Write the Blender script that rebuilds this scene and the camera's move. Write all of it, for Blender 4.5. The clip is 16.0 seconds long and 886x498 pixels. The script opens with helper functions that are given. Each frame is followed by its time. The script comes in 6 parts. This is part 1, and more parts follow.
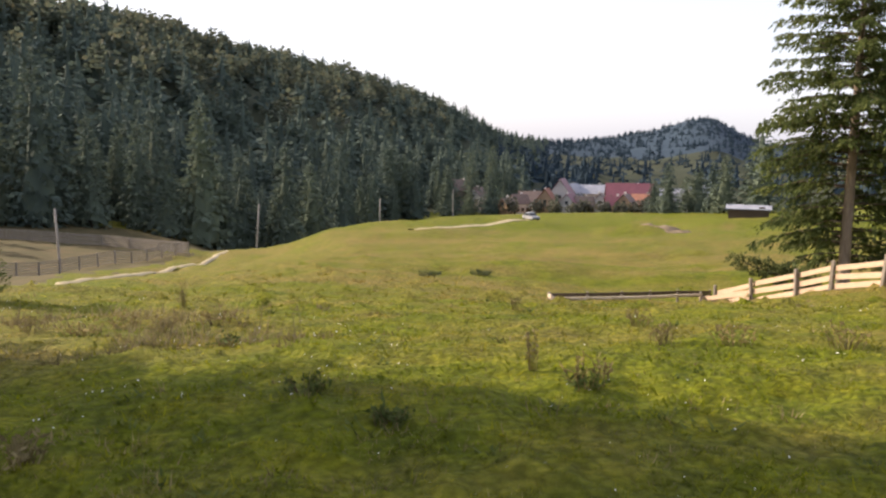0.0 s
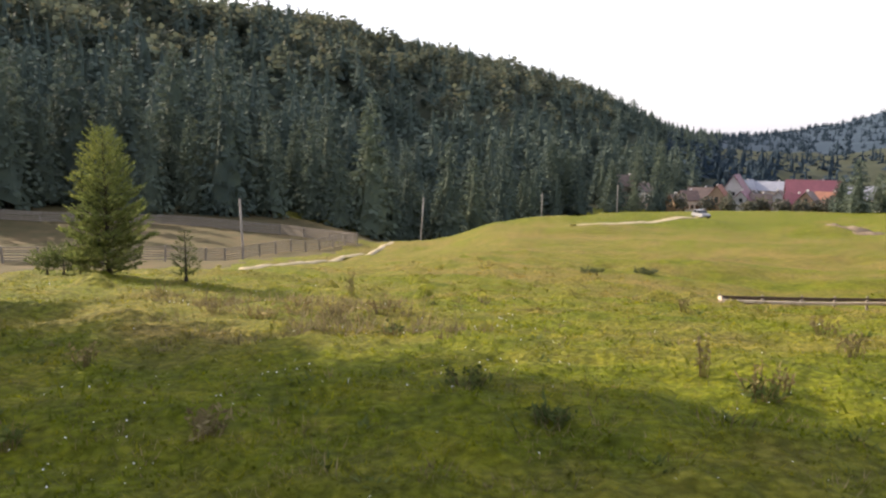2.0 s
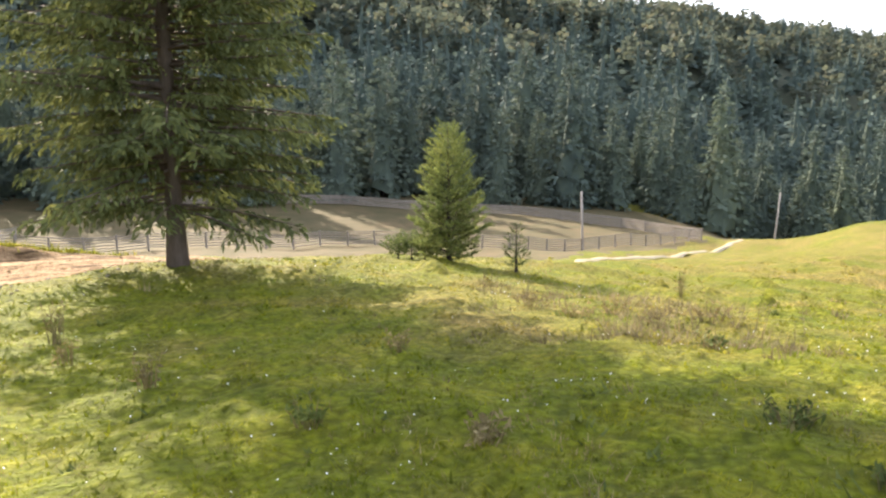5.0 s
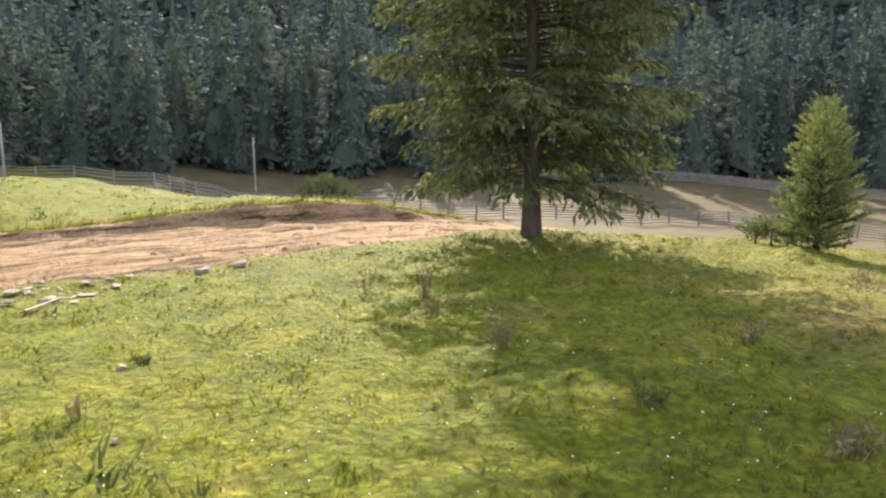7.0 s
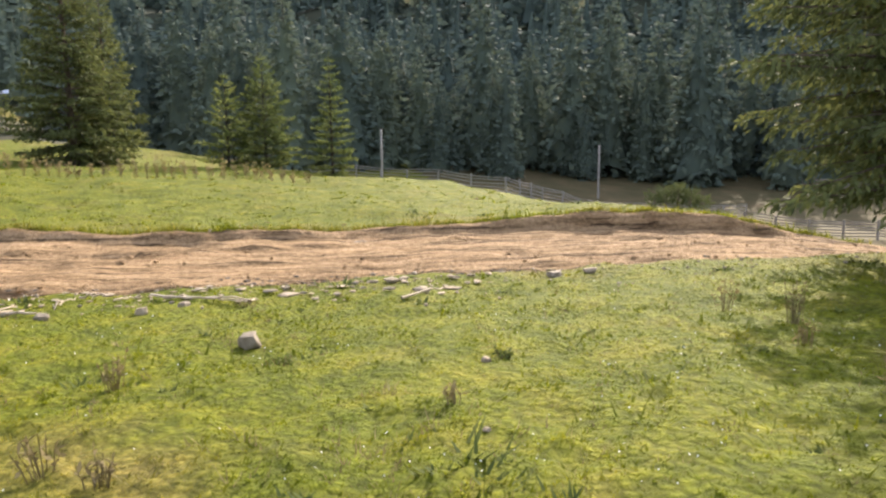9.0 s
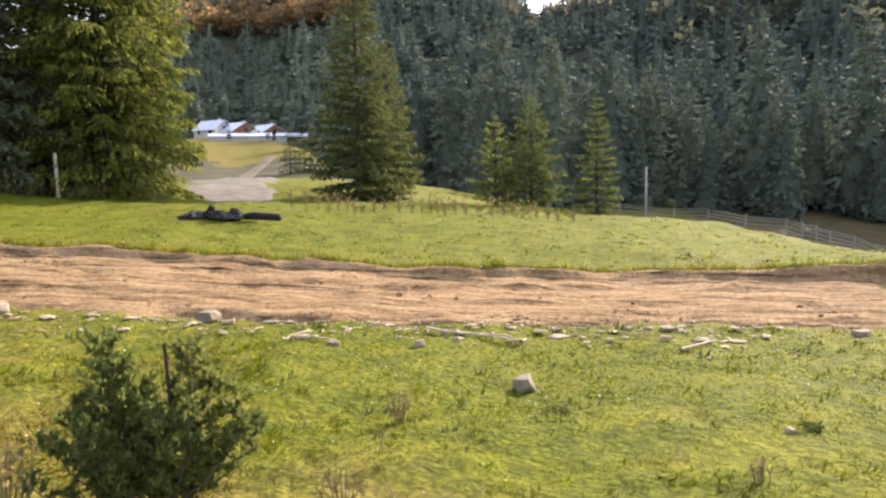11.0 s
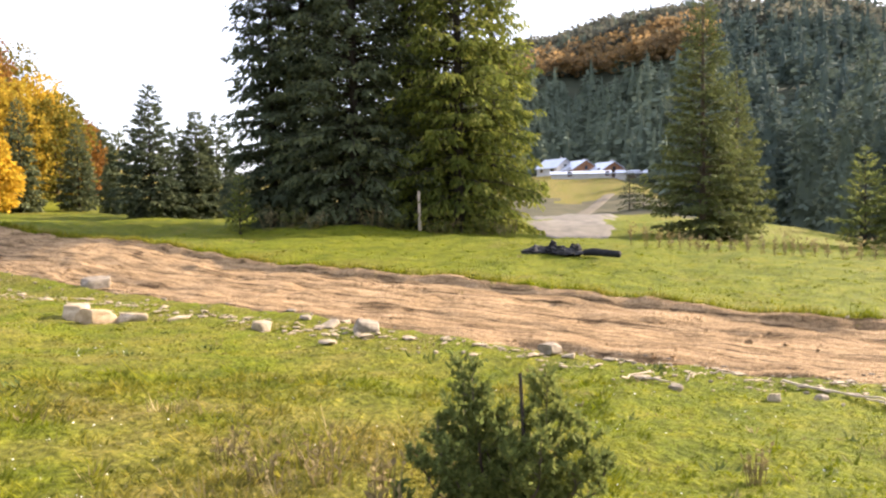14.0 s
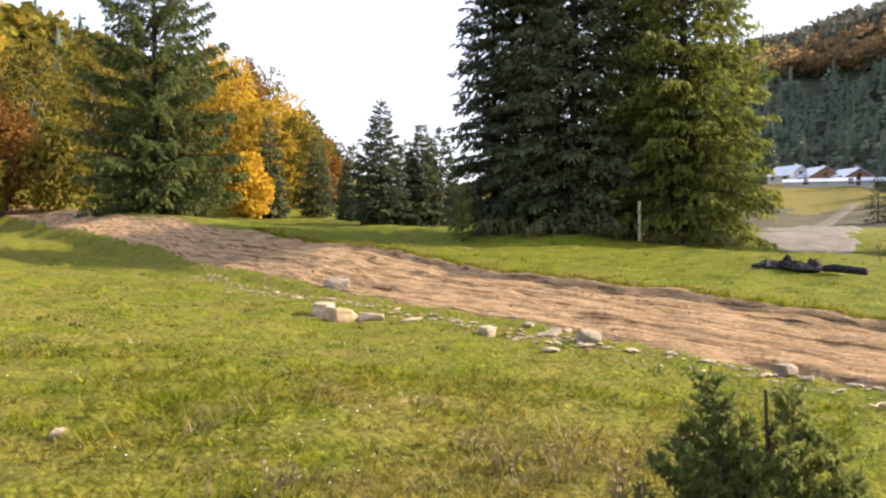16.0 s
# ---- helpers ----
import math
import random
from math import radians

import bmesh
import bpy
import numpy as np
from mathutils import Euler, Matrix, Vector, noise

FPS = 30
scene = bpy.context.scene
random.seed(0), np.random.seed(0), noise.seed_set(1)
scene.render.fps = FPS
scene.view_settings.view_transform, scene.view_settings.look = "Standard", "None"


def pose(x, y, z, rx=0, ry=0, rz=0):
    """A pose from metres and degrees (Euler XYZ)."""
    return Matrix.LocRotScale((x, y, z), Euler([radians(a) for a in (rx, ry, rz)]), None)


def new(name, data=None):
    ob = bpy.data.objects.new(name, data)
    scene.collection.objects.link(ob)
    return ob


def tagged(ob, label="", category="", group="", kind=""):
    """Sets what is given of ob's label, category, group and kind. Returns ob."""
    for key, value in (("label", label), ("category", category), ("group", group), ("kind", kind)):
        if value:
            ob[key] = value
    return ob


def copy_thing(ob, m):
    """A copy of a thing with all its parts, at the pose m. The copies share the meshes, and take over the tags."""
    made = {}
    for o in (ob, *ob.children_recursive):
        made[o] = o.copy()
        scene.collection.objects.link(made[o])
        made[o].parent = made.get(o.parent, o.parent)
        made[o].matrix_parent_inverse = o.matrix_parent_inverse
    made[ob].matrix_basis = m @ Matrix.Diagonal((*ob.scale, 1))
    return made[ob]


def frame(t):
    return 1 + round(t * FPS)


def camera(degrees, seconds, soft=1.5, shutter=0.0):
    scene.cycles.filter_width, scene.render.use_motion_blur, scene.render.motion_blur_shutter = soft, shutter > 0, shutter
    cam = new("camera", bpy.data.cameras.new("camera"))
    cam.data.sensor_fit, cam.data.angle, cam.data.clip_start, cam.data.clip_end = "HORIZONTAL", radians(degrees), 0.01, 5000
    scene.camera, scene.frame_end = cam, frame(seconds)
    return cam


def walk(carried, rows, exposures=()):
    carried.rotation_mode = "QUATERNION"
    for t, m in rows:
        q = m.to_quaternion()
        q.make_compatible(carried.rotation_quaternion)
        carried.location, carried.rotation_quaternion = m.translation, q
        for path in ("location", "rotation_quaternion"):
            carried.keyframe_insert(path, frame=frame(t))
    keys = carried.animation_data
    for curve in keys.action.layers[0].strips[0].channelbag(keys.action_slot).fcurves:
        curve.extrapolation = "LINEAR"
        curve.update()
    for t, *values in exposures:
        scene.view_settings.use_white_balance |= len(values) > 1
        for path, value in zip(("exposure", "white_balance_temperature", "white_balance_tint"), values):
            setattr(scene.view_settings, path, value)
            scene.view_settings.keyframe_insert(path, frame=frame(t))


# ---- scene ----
# ---- camera: a person turning on the spot with the camera held out ----
cam = camera(59.69, 16.0, soft=2.35)
EYE = 1.65
ROWS = [
    (0, 0.001, -0.001, -0.002, 0.01, -7.48, 0.51),
    (0.5, 0.004, -0.017, 0.002, 2.61, -7.61, 0.39),
    (1, -0.002, -0.030, -0.005, 5.57, -7.70, 0.43),
    (1.5, -0.020, 0.018, -0.003, 8.74, -7.87, 0.37),
    (2, -0.035, 0.082, -0.013, 12.00, -7.97, 0.40),
    (2.5, -0.041, 0.135, -0.019, 15.36, -8.06, 0.48),
    (3, -0.032, 0.200, -0.018, 18.87, -8.10, 0.51),
    (3.2, -0.023, 0.223, -0.031, 20.35, -8.06, 0.59),
    (5.3, 0.053, 0.638, -0.015, 40.73, -8.62, -0.67),
    (5.5, 0.056, 0.623, -0.014, 43.18, -8.76, -0.54),
    (6, 0.057, 0.593, -0.005, 49.65, -9.15, -0.55),
    (6.5, 0.047, 0.581, -0.007, 56.22, -9.54, -0.61),
    (7, 0.051, 0.547, 0.004, 62.81, -9.99, -0.70),
    (7.5, 0.075, 0.469, 0.017, 69.32, -10.18, -0.64),
    (8, 0.032, 0.431, 0.008, 75.84, -10.08, -0.76),
    (8.5, -0.048, 0.366, -0.019, 81.99, -9.58, -0.76),
    (9, -0.083, 0.329, 0.002, 87.72, -9.08, -0.90),
    (9.5, -0.155, 0.270, 0.011, 92.84, -8.38, -1.14),
    (10, -0.238, 0.181, 0.019, 97.39, -7.62, -1.23),
    (10.2, -0.264, 0.147, 0.024, 99.23, -7.30, -1.13),
    (12.3, -0.415, -0.115, 0.044, 118.14, -4.07, -0.97),
    (12.5, -0.425, -0.138, 0.040, 119.72, -3.85, -0.84),
    (13, -0.408, -0.134, 0.040, 123.68, -3.43, -0.92),
    (13.5, -0.373, -0.111, 0.036, 127.46, -3.13, -0.88),
    (14, -0.350, -0.105, 0.033, 131.24, -2.87, -0.84),
    (14.5, -0.268, -0.086, 0.046, 134.91, -2.65, -0.72),
    (15, -0.168, -0.047, 0.065, 138.64, -2.48, -0.72),
    (15.5, -0.049, 0.019, 0.077, 142.55, -2.29, -0.64),
    (16, 0.103, 0.066, 0.097, 146.98, -2.11, -0.25),
]
EXPOSURES = [(0.0, 0.94, 6800, 17), (3.0, 1.34, 6800, 16), (5.3, 1.98, 6500, 15), (8.0, 1.46, 6300, 15), (10.0, 1.42, 6450, 17), (12.5, 1.68, 6600, 18), (14.0, 1.72, 6600, 18), (16.0, 1.42, 6600, 18)]
walk(cam, [(t, pose(x, y, EYE + z, 90 + pitch, 0, yaw) @ pose(0, 0, 0, 0, 0, roll)) for t, x, y, z, yaw, pitch, roll in ROWS], EXPOSURES)

# ---- light: low autumn sun behind the big spruce, hazy bright sky ----
SUN_AZ, SUN_EL = 67.0, 27.0
world = bpy.data.worlds.new("sky")
scene.world = world
world.use_nodes = True
wn = world.node_tree.nodes
sky = wn.new("ShaderNodeTexSky")
sky.sky_type = "NISHITA"
sky.sun_disc = False
sky.sun_elevation, sky.sun_rotation = radians(SUN_EL), radians(-SUN_AZ)
sky.air_density, sky.dust_density, sky.ozone_density = 1.0, 2.5, 1.0
haze = wn.new("ShaderNodeMix")
haze.data_type = "RGBA"
haze.inputs[0].default_value = 0.58
haze.inputs[7].default_value = (3.9, 4.15, 4.8, 1)
world.node_tree.links.new(sky.outputs[0], haze.inputs[6])
world.node_tree.links.new(haze.outputs[2], wn["Background"].inputs[0])
wn["Background"].inputs[1].default_value = 0.15
sun_data = bpy.data.lights.new("sun", "SUN")
sun_data.energy, sun_data.angle, sun_data.color = 5.0, radians(0.55), (1.0, 0.88, 0.70)
sun = new("sun", sun_data)
sa, se = radians(SUN_AZ), radians(SUN_EL)
SUN_DIR = Vector((-math.sin(sa) * math.cos(se), math.cos(sa) * math.cos(se), math.sin(se)))
sun.rotation_euler = SUN_DIR.to_track_quat("Z", "Y").to_euler()
sun.location = (-60, 25, 60)

# ---- materials ----
def material(name, rough=0.8, spec=0.3):
    m = bpy.data.materials.new(name)
    m.use_nodes = True
    b = m.node_tree.nodes["Principled BSDF"]
    b.inputs["Roughness"].default_value = rough
    b.inputs["Specular IOR Level"].default_value = spec
    return m, m.node_tree, b


def noise_node(nt, scale, detail=4.0, rough=0.6, stretch=None):
    co = nt.nodes.new("ShaderNodeTexCoord")
    n = nt.nodes.new("ShaderNodeTexNoise")
    n.inputs["Scale"].default_value = scale
    n.inputs["Detail"].default_value = detail
    n.inputs["Roughness"].default_value = rough
    if stretch:
        mp = nt.nodes.new("ShaderNodeMapping")
        mp.inputs["Scale"].default_value = stretch
        nt.links.new(co.outputs["Object"], mp.inputs[0])
        nt.links.new(mp.outputs[0], n.inputs["Vector"])
    else:
        nt.links.new(co.outputs["Object"], n.inputs["Vector"])
    return n.outputs["Fac"]


def ramp(nt, fac, stops):
    r = nt.nodes.new("ShaderNodeValToRGB")
    el = r.color_ramp.elements
    while len(el) < len(stops):
        el.new(0.5)
    for e, (p, c) in zip(el, stops):
        e.position, e.color = p, (*c, 1)
    nt.links.new(fac, r.inputs[0])
    return r.outputs[0]


def mix(nt, fac, a, b, mode="MIX"):
    n = nt.nodes.new("ShaderNodeMix")
    n.data_type, n.blend_type = "RGBA", mode
    for sock, v in ((0, fac), (6, a), (7, b)):
        if isinstance(v, (int, float)):
            n.inputs[sock].default_value = v
        elif isinstance(v, tuple):
            n.inputs[sock].default_value = (*v, 1)
        else:
            nt.links.new(v, n.inputs[sock])
    return n.outputs[2]


def bump(nt, b, fac, strength, dist):
    n = nt.nodes.new("ShaderNodeBump")
    n.inputs["Strength"].default_value, n.inputs["Distance"].default_value = strength, dist
    nt.links.new(fac, n.inputs["Height"])
    nt.links.new(n.outputs[0], b.inputs["Normal"])


def simple(name, c1, c2, scale, rough=0.8, bump_d=0.0, spec=0.3, stretch=None, c3=None):
    m, nt, b = material(name, rough, spec)
    f = noise_node(nt, scale, 5, 0.65, stretch)
    stops = [(0.3, c1), (0.7, c2)] if c3 is None else [(0.25, c1), (0.5, c2), (0.75, c3)]
    nt.links.new(ramp(nt, f, stops), b.inputs["Base Color"])
    if bump_d:
        bump(nt, b, noise_node(nt, scale * 4, 4, 0.7, stretch), 0.6, bump_d)
    return m


def grass_colour(nt):
    """Lush and dry patches; the mesh carries how parched the sward is."""
    at_ = nt.nodes.new("ShaderNodeAttribute")
    at_.attribute_name = "parched"
    mid = noise_node(nt, 1.3, 6, 0.72)
    fine = noise_node(nt, 9.0, 4, 0.7)
    a = ramp(nt, mid, [(0.34, (0.076, 0.096, 0.006)), (0.48, (0.108, 0.126, 0.007)), (0.58, (0.142, 0.150, 0.009)), (0.72, (0.190, 0.178, 0.019))])
    dry = ramp(nt, fine, [(0.3, (0.115, 0.090, 0.022)), (0.7, (0.27, 0.195, 0.062))])
    c = mix(nt, ramp(nt, at_.outputs["Fac"], [(0.0, (0, 0, 0)), (1.0, (0.85, 0.85, 0.85))]), a, dry)
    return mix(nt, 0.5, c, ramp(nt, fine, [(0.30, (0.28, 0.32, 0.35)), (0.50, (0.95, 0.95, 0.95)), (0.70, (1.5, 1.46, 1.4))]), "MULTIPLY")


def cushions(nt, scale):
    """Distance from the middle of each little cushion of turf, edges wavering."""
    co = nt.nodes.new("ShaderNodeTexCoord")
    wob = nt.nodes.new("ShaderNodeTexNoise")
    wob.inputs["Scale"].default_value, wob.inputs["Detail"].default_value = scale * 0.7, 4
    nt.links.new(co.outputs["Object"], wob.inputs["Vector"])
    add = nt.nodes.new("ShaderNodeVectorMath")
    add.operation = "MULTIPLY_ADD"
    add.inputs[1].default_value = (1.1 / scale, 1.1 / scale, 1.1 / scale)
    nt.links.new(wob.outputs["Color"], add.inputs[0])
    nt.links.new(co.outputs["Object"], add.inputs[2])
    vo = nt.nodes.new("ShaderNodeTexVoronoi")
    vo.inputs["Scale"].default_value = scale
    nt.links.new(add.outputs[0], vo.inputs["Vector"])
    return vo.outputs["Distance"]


def make_turf():
    """Grazed sward: little cushions, the shade in the gaps between them painted darker."""
    m, nt, b = material("turf", 0.9, 0.1)
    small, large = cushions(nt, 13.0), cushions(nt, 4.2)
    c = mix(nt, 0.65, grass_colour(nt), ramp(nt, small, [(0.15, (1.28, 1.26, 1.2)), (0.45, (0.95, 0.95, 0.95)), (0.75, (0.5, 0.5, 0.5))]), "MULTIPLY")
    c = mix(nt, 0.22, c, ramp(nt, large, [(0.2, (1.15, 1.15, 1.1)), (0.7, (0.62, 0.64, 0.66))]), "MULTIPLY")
    nt.links.new(c, b.inputs["Base Color"])
    h = mix(nt, 0.5, ramp(nt, small, [(0.0, (1, 1, 1)), (0.8, (0, 0, 0))]), ramp(nt, large, [(0.0, (1, 1, 1)), (0.8, (0, 0, 0))]))
    h = mix(nt, 0.4, h, noise_node(nt, 14, 6, 0.75))
    bump(nt, b, h, 1.0, 0.085)
    return m


def make_leafy(name, colour_fn, trans=0.35, rough=0.75, spec=0.1):
    m, nt, b = material(name, rough, 0.25)
    col = colour_fn(nt)
    nt.links.new(col, b.inputs["Base Color"])
    b.inputs["Specular IOR Level"].default_value = spec
    t = nt.nodes.new("ShaderNodeBsdfTranslucent")
    nt.links.new(col, t.inputs[0])
    mx = nt.nodes.new("ShaderNodeMixShader")
    mx.inputs[0].default_value = trans
    out = nt.nodes["Material Output"]
    nt.links.new(b.outputs[0], mx.inputs[1])
    nt.links.new(t.outputs[0], mx.inputs[2])
    nt.links.new(mx.outputs[0], out.inputs[0])
    return m


def island_ramp(stops):
    def fn(nt):
        g = nt.nodes.new("ShaderNodeNewGeometry")
        blend = mix(nt, 0.5, g.outputs["Random Per Island"], ramp(nt, noise_node(nt, 0.8, 3, 0.6), [(0.35, (0, 0, 0)), (0.65, (1, 1, 1))]))
        c = ramp(nt, blend, stops)
        o = nt.nodes.new("ShaderNodeObjectInfo")
        v = ramp(nt, o.outputs["Random"], [(0.0, (0.75, 0.78, 0.8)), (1.0, (1.2, 1.15, 1.0))])
        return mix(nt, 1.0, c, v, "MULTIPLY")
    return fn


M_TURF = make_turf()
M_DRY = simple("dry_meadow", (0.052, 0.050, 0.020), (0.082, 0.068, 0.032), 0.35, 0.95, 0.06, 0.1, None, (0.118, 0.084, 0.042))
# Ground colour darkened for the shade on the bank below the farm.
M_BANK = simple("shaded_bank", (0.040, 0.042, 0.022), (0.072, 0.066, 0.036), 0.25, 0.95, 0.05, 0.1, None, (0.105, 0.088, 0.05))
def blade_colour(nt):
    g = nt.nodes.new("ShaderNodeNewGeometry")
    return mix(nt, 1.0, grass_colour(nt), ramp(nt, g.outputs["Random Per Island"], [(0.0, (0.65, 0.74, 0.6)), (0.5, (1.22, 1.24, 1.05)), (1.0, (1.75, 1.68, 1.4))]), "MULTIPLY")


M_GRASS = make_leafy("grass_blades", blade_colour, 0.55, 0.7)


def make_road():
    """Dry earth, streaked along the wheel tracks, with crumbs and darker lines and patches."""
    m, nt, b = material("trodden_earth", 0.95, 0.1)
    co = nt.nodes.new("ShaderNodeTexCoord")
    mp = nt.nodes.new("ShaderNodeMapping")
    mp.vector_type = "TEXTURE"
    mp.inputs["Rotation"].default_value = (0, 0, radians(6))
    mp.inputs["Scale"].default_value = (1.0, 6.0, 1.0)
    nt.links.new(co.outputs["Object"], mp.inputs[0])
    streak = nt.nodes.new("ShaderNodeTexNoise")
    streak.inputs["Scale"].default_value, streak.inputs["Detail"].default_value, streak.inputs["Roughness"].default_value = 4.5, 8, 0.75
    nt.links.new(mp.outputs[0], streak.inputs["Vector"])
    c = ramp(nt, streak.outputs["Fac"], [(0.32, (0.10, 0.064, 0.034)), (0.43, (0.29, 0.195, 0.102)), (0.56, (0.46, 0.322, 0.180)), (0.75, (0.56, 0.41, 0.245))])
    mp2 = nt.nodes.new("ShaderNodeMapping")
    mp2.vector_type = "TEXTURE"
    mp2.inputs["Rotation"].default_value = (0, 0, radians(6))
    mp2.inputs["Scale"].default_value = (1.0, 30.0, 1.0)
    nt.links.new(co.outputs["Object"], mp2.inputs[0])
    lines = nt.nodes.new("ShaderNodeTexNoise")
    lines.inputs["Scale"].default_value, lines.inputs["Detail"].default_value, lines.inputs["Roughness"].default_value = 6.0, 6, 0.65
    nt.links.new(mp2.outputs[0], lines.inputs["Vector"])
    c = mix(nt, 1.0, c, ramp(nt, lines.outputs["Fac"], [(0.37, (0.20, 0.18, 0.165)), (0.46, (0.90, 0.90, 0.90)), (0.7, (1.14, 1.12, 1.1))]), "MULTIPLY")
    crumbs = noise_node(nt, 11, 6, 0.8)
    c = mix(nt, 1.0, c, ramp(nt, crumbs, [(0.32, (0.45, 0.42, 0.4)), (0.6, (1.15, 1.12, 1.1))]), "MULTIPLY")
    nt.links.new(c, b.inputs["Base Color"])
    bump(nt, b, crumbs, 1.0, 0.10)
    return m


M_ROAD = make_road()
M_DUST = simple("dusty_earth", (0.10, 0.085, 0.062), (0.16, 0.135, 0.10), 0.6, 0.95, 0.05, 0.1)
M_GRAVEL_ROAD = simple("pale_gravel", (0.115, 0.105, 0.09), (0.185, 0.168, 0.142), 0.8, 0.95, 0.05, 0.1)
M_FLOOR = simple("forest_floor", (0.028, 0.036, 0.022), (0.046, 0.050, 0.030), 0.05, 0.95, 0, 0.1)
# Far ground coloured blue to stand in for haze.
M_FAR_HAZED_FLOOR = simple("hazed_mountain_floor", (0.024, 0.041, 0.060), (0.033, 0.052, 0.072), 0.02, 0.95, 0, 0.1)
M_SPRUCE = make_leafy("spruce_needles", island_ramp([(0.0, (0.050, 0.066, 0.032)), (0.55, (0.100, 0.120, 0.048)), (1.0, (0.165, 0.178, 0.062))]), 0.28)
# Needle tone brightened as if sunlit; used on young and tall spruces alike.
M_SPRUCE_BRIGHT = make_leafy("bright_spruce_needles", island_ramp([(0.0, (0.052, 0.074, 0.028)), (0.5, (0.102, 0.130, 0.044)), (1.0, (0.180, 0.192, 0.062))]), 0.5)
# Yellow green needles, own tone on small spruces, painted sunlight on the clump.
M_SPRUCE_LIT_YELLOW = make_leafy("lit_yellow_green_needles", island_ramp([(0.0, (0.060, 0.082, 0.020)), (0.5, (0.150, 0.175, 0.036)), (1.0, (0.30, 0.30, 0.06))]), 0.5)
M_SPRUCE_DARK = make_leafy("dark_spruce_needles", island_ramp([(0.0, (0.048, 0.064, 0.040)), (0.6, (0.084, 0.102, 0.056)), (1.0, (0.140, 0.155, 0.070))]), 0.25)
# Needles lightened and blued to suggest haze on the hillside.
M_FOREST = make_leafy("hazed_forest_needles", island_ramp([(0.0, (0.078, 0.104, 0.092)), (0.6, (0.102, 0.132, 0.106)), (1.0, (0.130, 0.155, 0.106))]), 0.18, 0.9)
# Blue needle colour carries the haze over the far mountain.
M_FAR_HAZED = make_leafy("hazed_mountain_woods", island_ramp([(0.0, (0.024, 0.042, 0.062)), (0.6, (0.029, 0.048, 0.070)), (1.0, (0.036, 0.056, 0.076))]), 0.12, 0.95)
# Needle colour brightened to carry sunlight on the bush and young spruce.
M_BUSH = make_leafy("lit_spruce_needles", island_ramp([(0.0, (0.080, 0.108, 0.038)), (0.5, (0.165, 0.198, 0.058)), (1.0, (0.31, 0.31, 0.085))]), 0.5)
M_GOLD = make_leafy("autumn_leaves", island_ramp([(0.0, (0.26, 0.145, 0.015)), (0.45, (0.44, 0.285, 0.028)), (1.0, (0.55, 0.43, 0.06))]), 0.45)
M_OLIVE = make_leafy("turning_leaves", island_ramp([(0.0, (0.06, 0.07, 0.015)), (0.6, (0.16, 0.14, 0.025)), (1.0, (0.30, 0.20, 0.03))]), 0.4)
# Leaf colour leans blue as well, towards the hillside haze.
M_HILL_LEAF = make_leafy("hill_leaves", island_ramp([(0.0, (0.068, 0.088, 0.074)), (0.6, (0.094, 0.110, 0.080)), (1.0, (0.145, 0.126, 0.074))]), 0.4)
# Grey brown foliage; its lightened grey stands for haze on the far slope.
M_HAZED_BROWN = make_leafy("hazed_brown_crowns", island_ramp([(0.0, (0.070, 0.080, 0.072)), (0.6, (0.115, 0.118, 0.098)), (1.0, (0.175, 0.155, 0.105))]), 0.45)
# Rust colour greyed to match haze over the far slope.
M_FAR_RUST = make_leafy("hazed_rust_leaves", island_ramp([(0.0, (0.085, 0.080, 0.060)), (0.5, (0.21, 0.145, 0.080)), (1.0, (0.38, 0.245, 0.10))]), 0.45)
M_RUST = make_leafy("rust_leaves", island_ramp([(0.0, (0.13, 0.06, 0.02)), (0.6, (0.28, 0.13, 0.03)), (1.0, (0.42, 0.22, 0.04))]), 0.4)
M_BARK = simple("spruce_bark", (0.055, 0.042, 0.032), (0.15, 0.115, 0.09), 6, 0.95, 0.03, 0.1, (1, 1, 0.25))
M_BARK_DARK = simple("dark_bark", (0.020, 0.017, 0.014), (0.055, 0.045, 0.037), 6, 0.95, 0.03, 0.1, (1, 1, 0.25))
M_BARK_PALE = simple("pale_bark", (0.16, 0.12, 0.09), (0.36, 0.29, 0.22), 5, 0.95, 0.03, 0.1, (1, 1, 0.25))
M_WEED = make_leafy("dry_stems", island_ramp([(0.0, (0.12, 0.095, 0.050)), (0.6, (0.25, 0.20, 0.10)), (1.0, (0.42, 0.35, 0.19))]), 0.3)
M_WEED_GREEN = make_leafy("weed_leaves", island_ramp([(0.0, (0.055, 0.078, 0.020)), (0.6, (0.10, 0.125, 0.035)), (1.0, (0.20, 0.21, 0.07))]), 0.3)
M_STONE = simple("limestone", (0.13, 0.105, 0.08), (0.24, 0.20, 0.15), 5, 0.9, 0.03, 0.2, None, (0.35, 0.295, 0.225))
M_STONE_TAN = simple("tan_limestone", (0.27, 0.19, 0.11), (0.40, 0.29, 0.175), 5, 0.9, 0.03, 0.2, None, (0.50, 0.38, 0.25))
M_STONE_PALE = simple("pale_limestone", (0.20, 0.15, 0.095), (0.33, 0.265, 0.18), 5, 0.9, 0.03, 0.2, None, (0.46, 0.38, 0.27))
M_WOOD_GREY = simple("weathered_wood", (0.14, 0.12, 0.10), (0.30, 0.26, 0.21), 7, 0.85, 0.01, 0.2, (1, 1, 0.2))
M_WOOD_FRESH = simple("fresh_sawn_board", (0.34, 0.235, 0.155), (0.50, 0.37, 0.265), 4, 0.75, 0.005, 0.3, (0.3, 3, 3))
M_WOOD_STICK = simple("bleached_wood", (0.34, 0.27, 0.19), (0.58, 0.48, 0.36), 9, 0.85, 0.01, 0.2)
M_WOOD_DARK = simple("dark_timber", (0.05, 0.035, 0.025), (0.12, 0.085, 0.06), 6, 0.85, 0.01, 0.2)
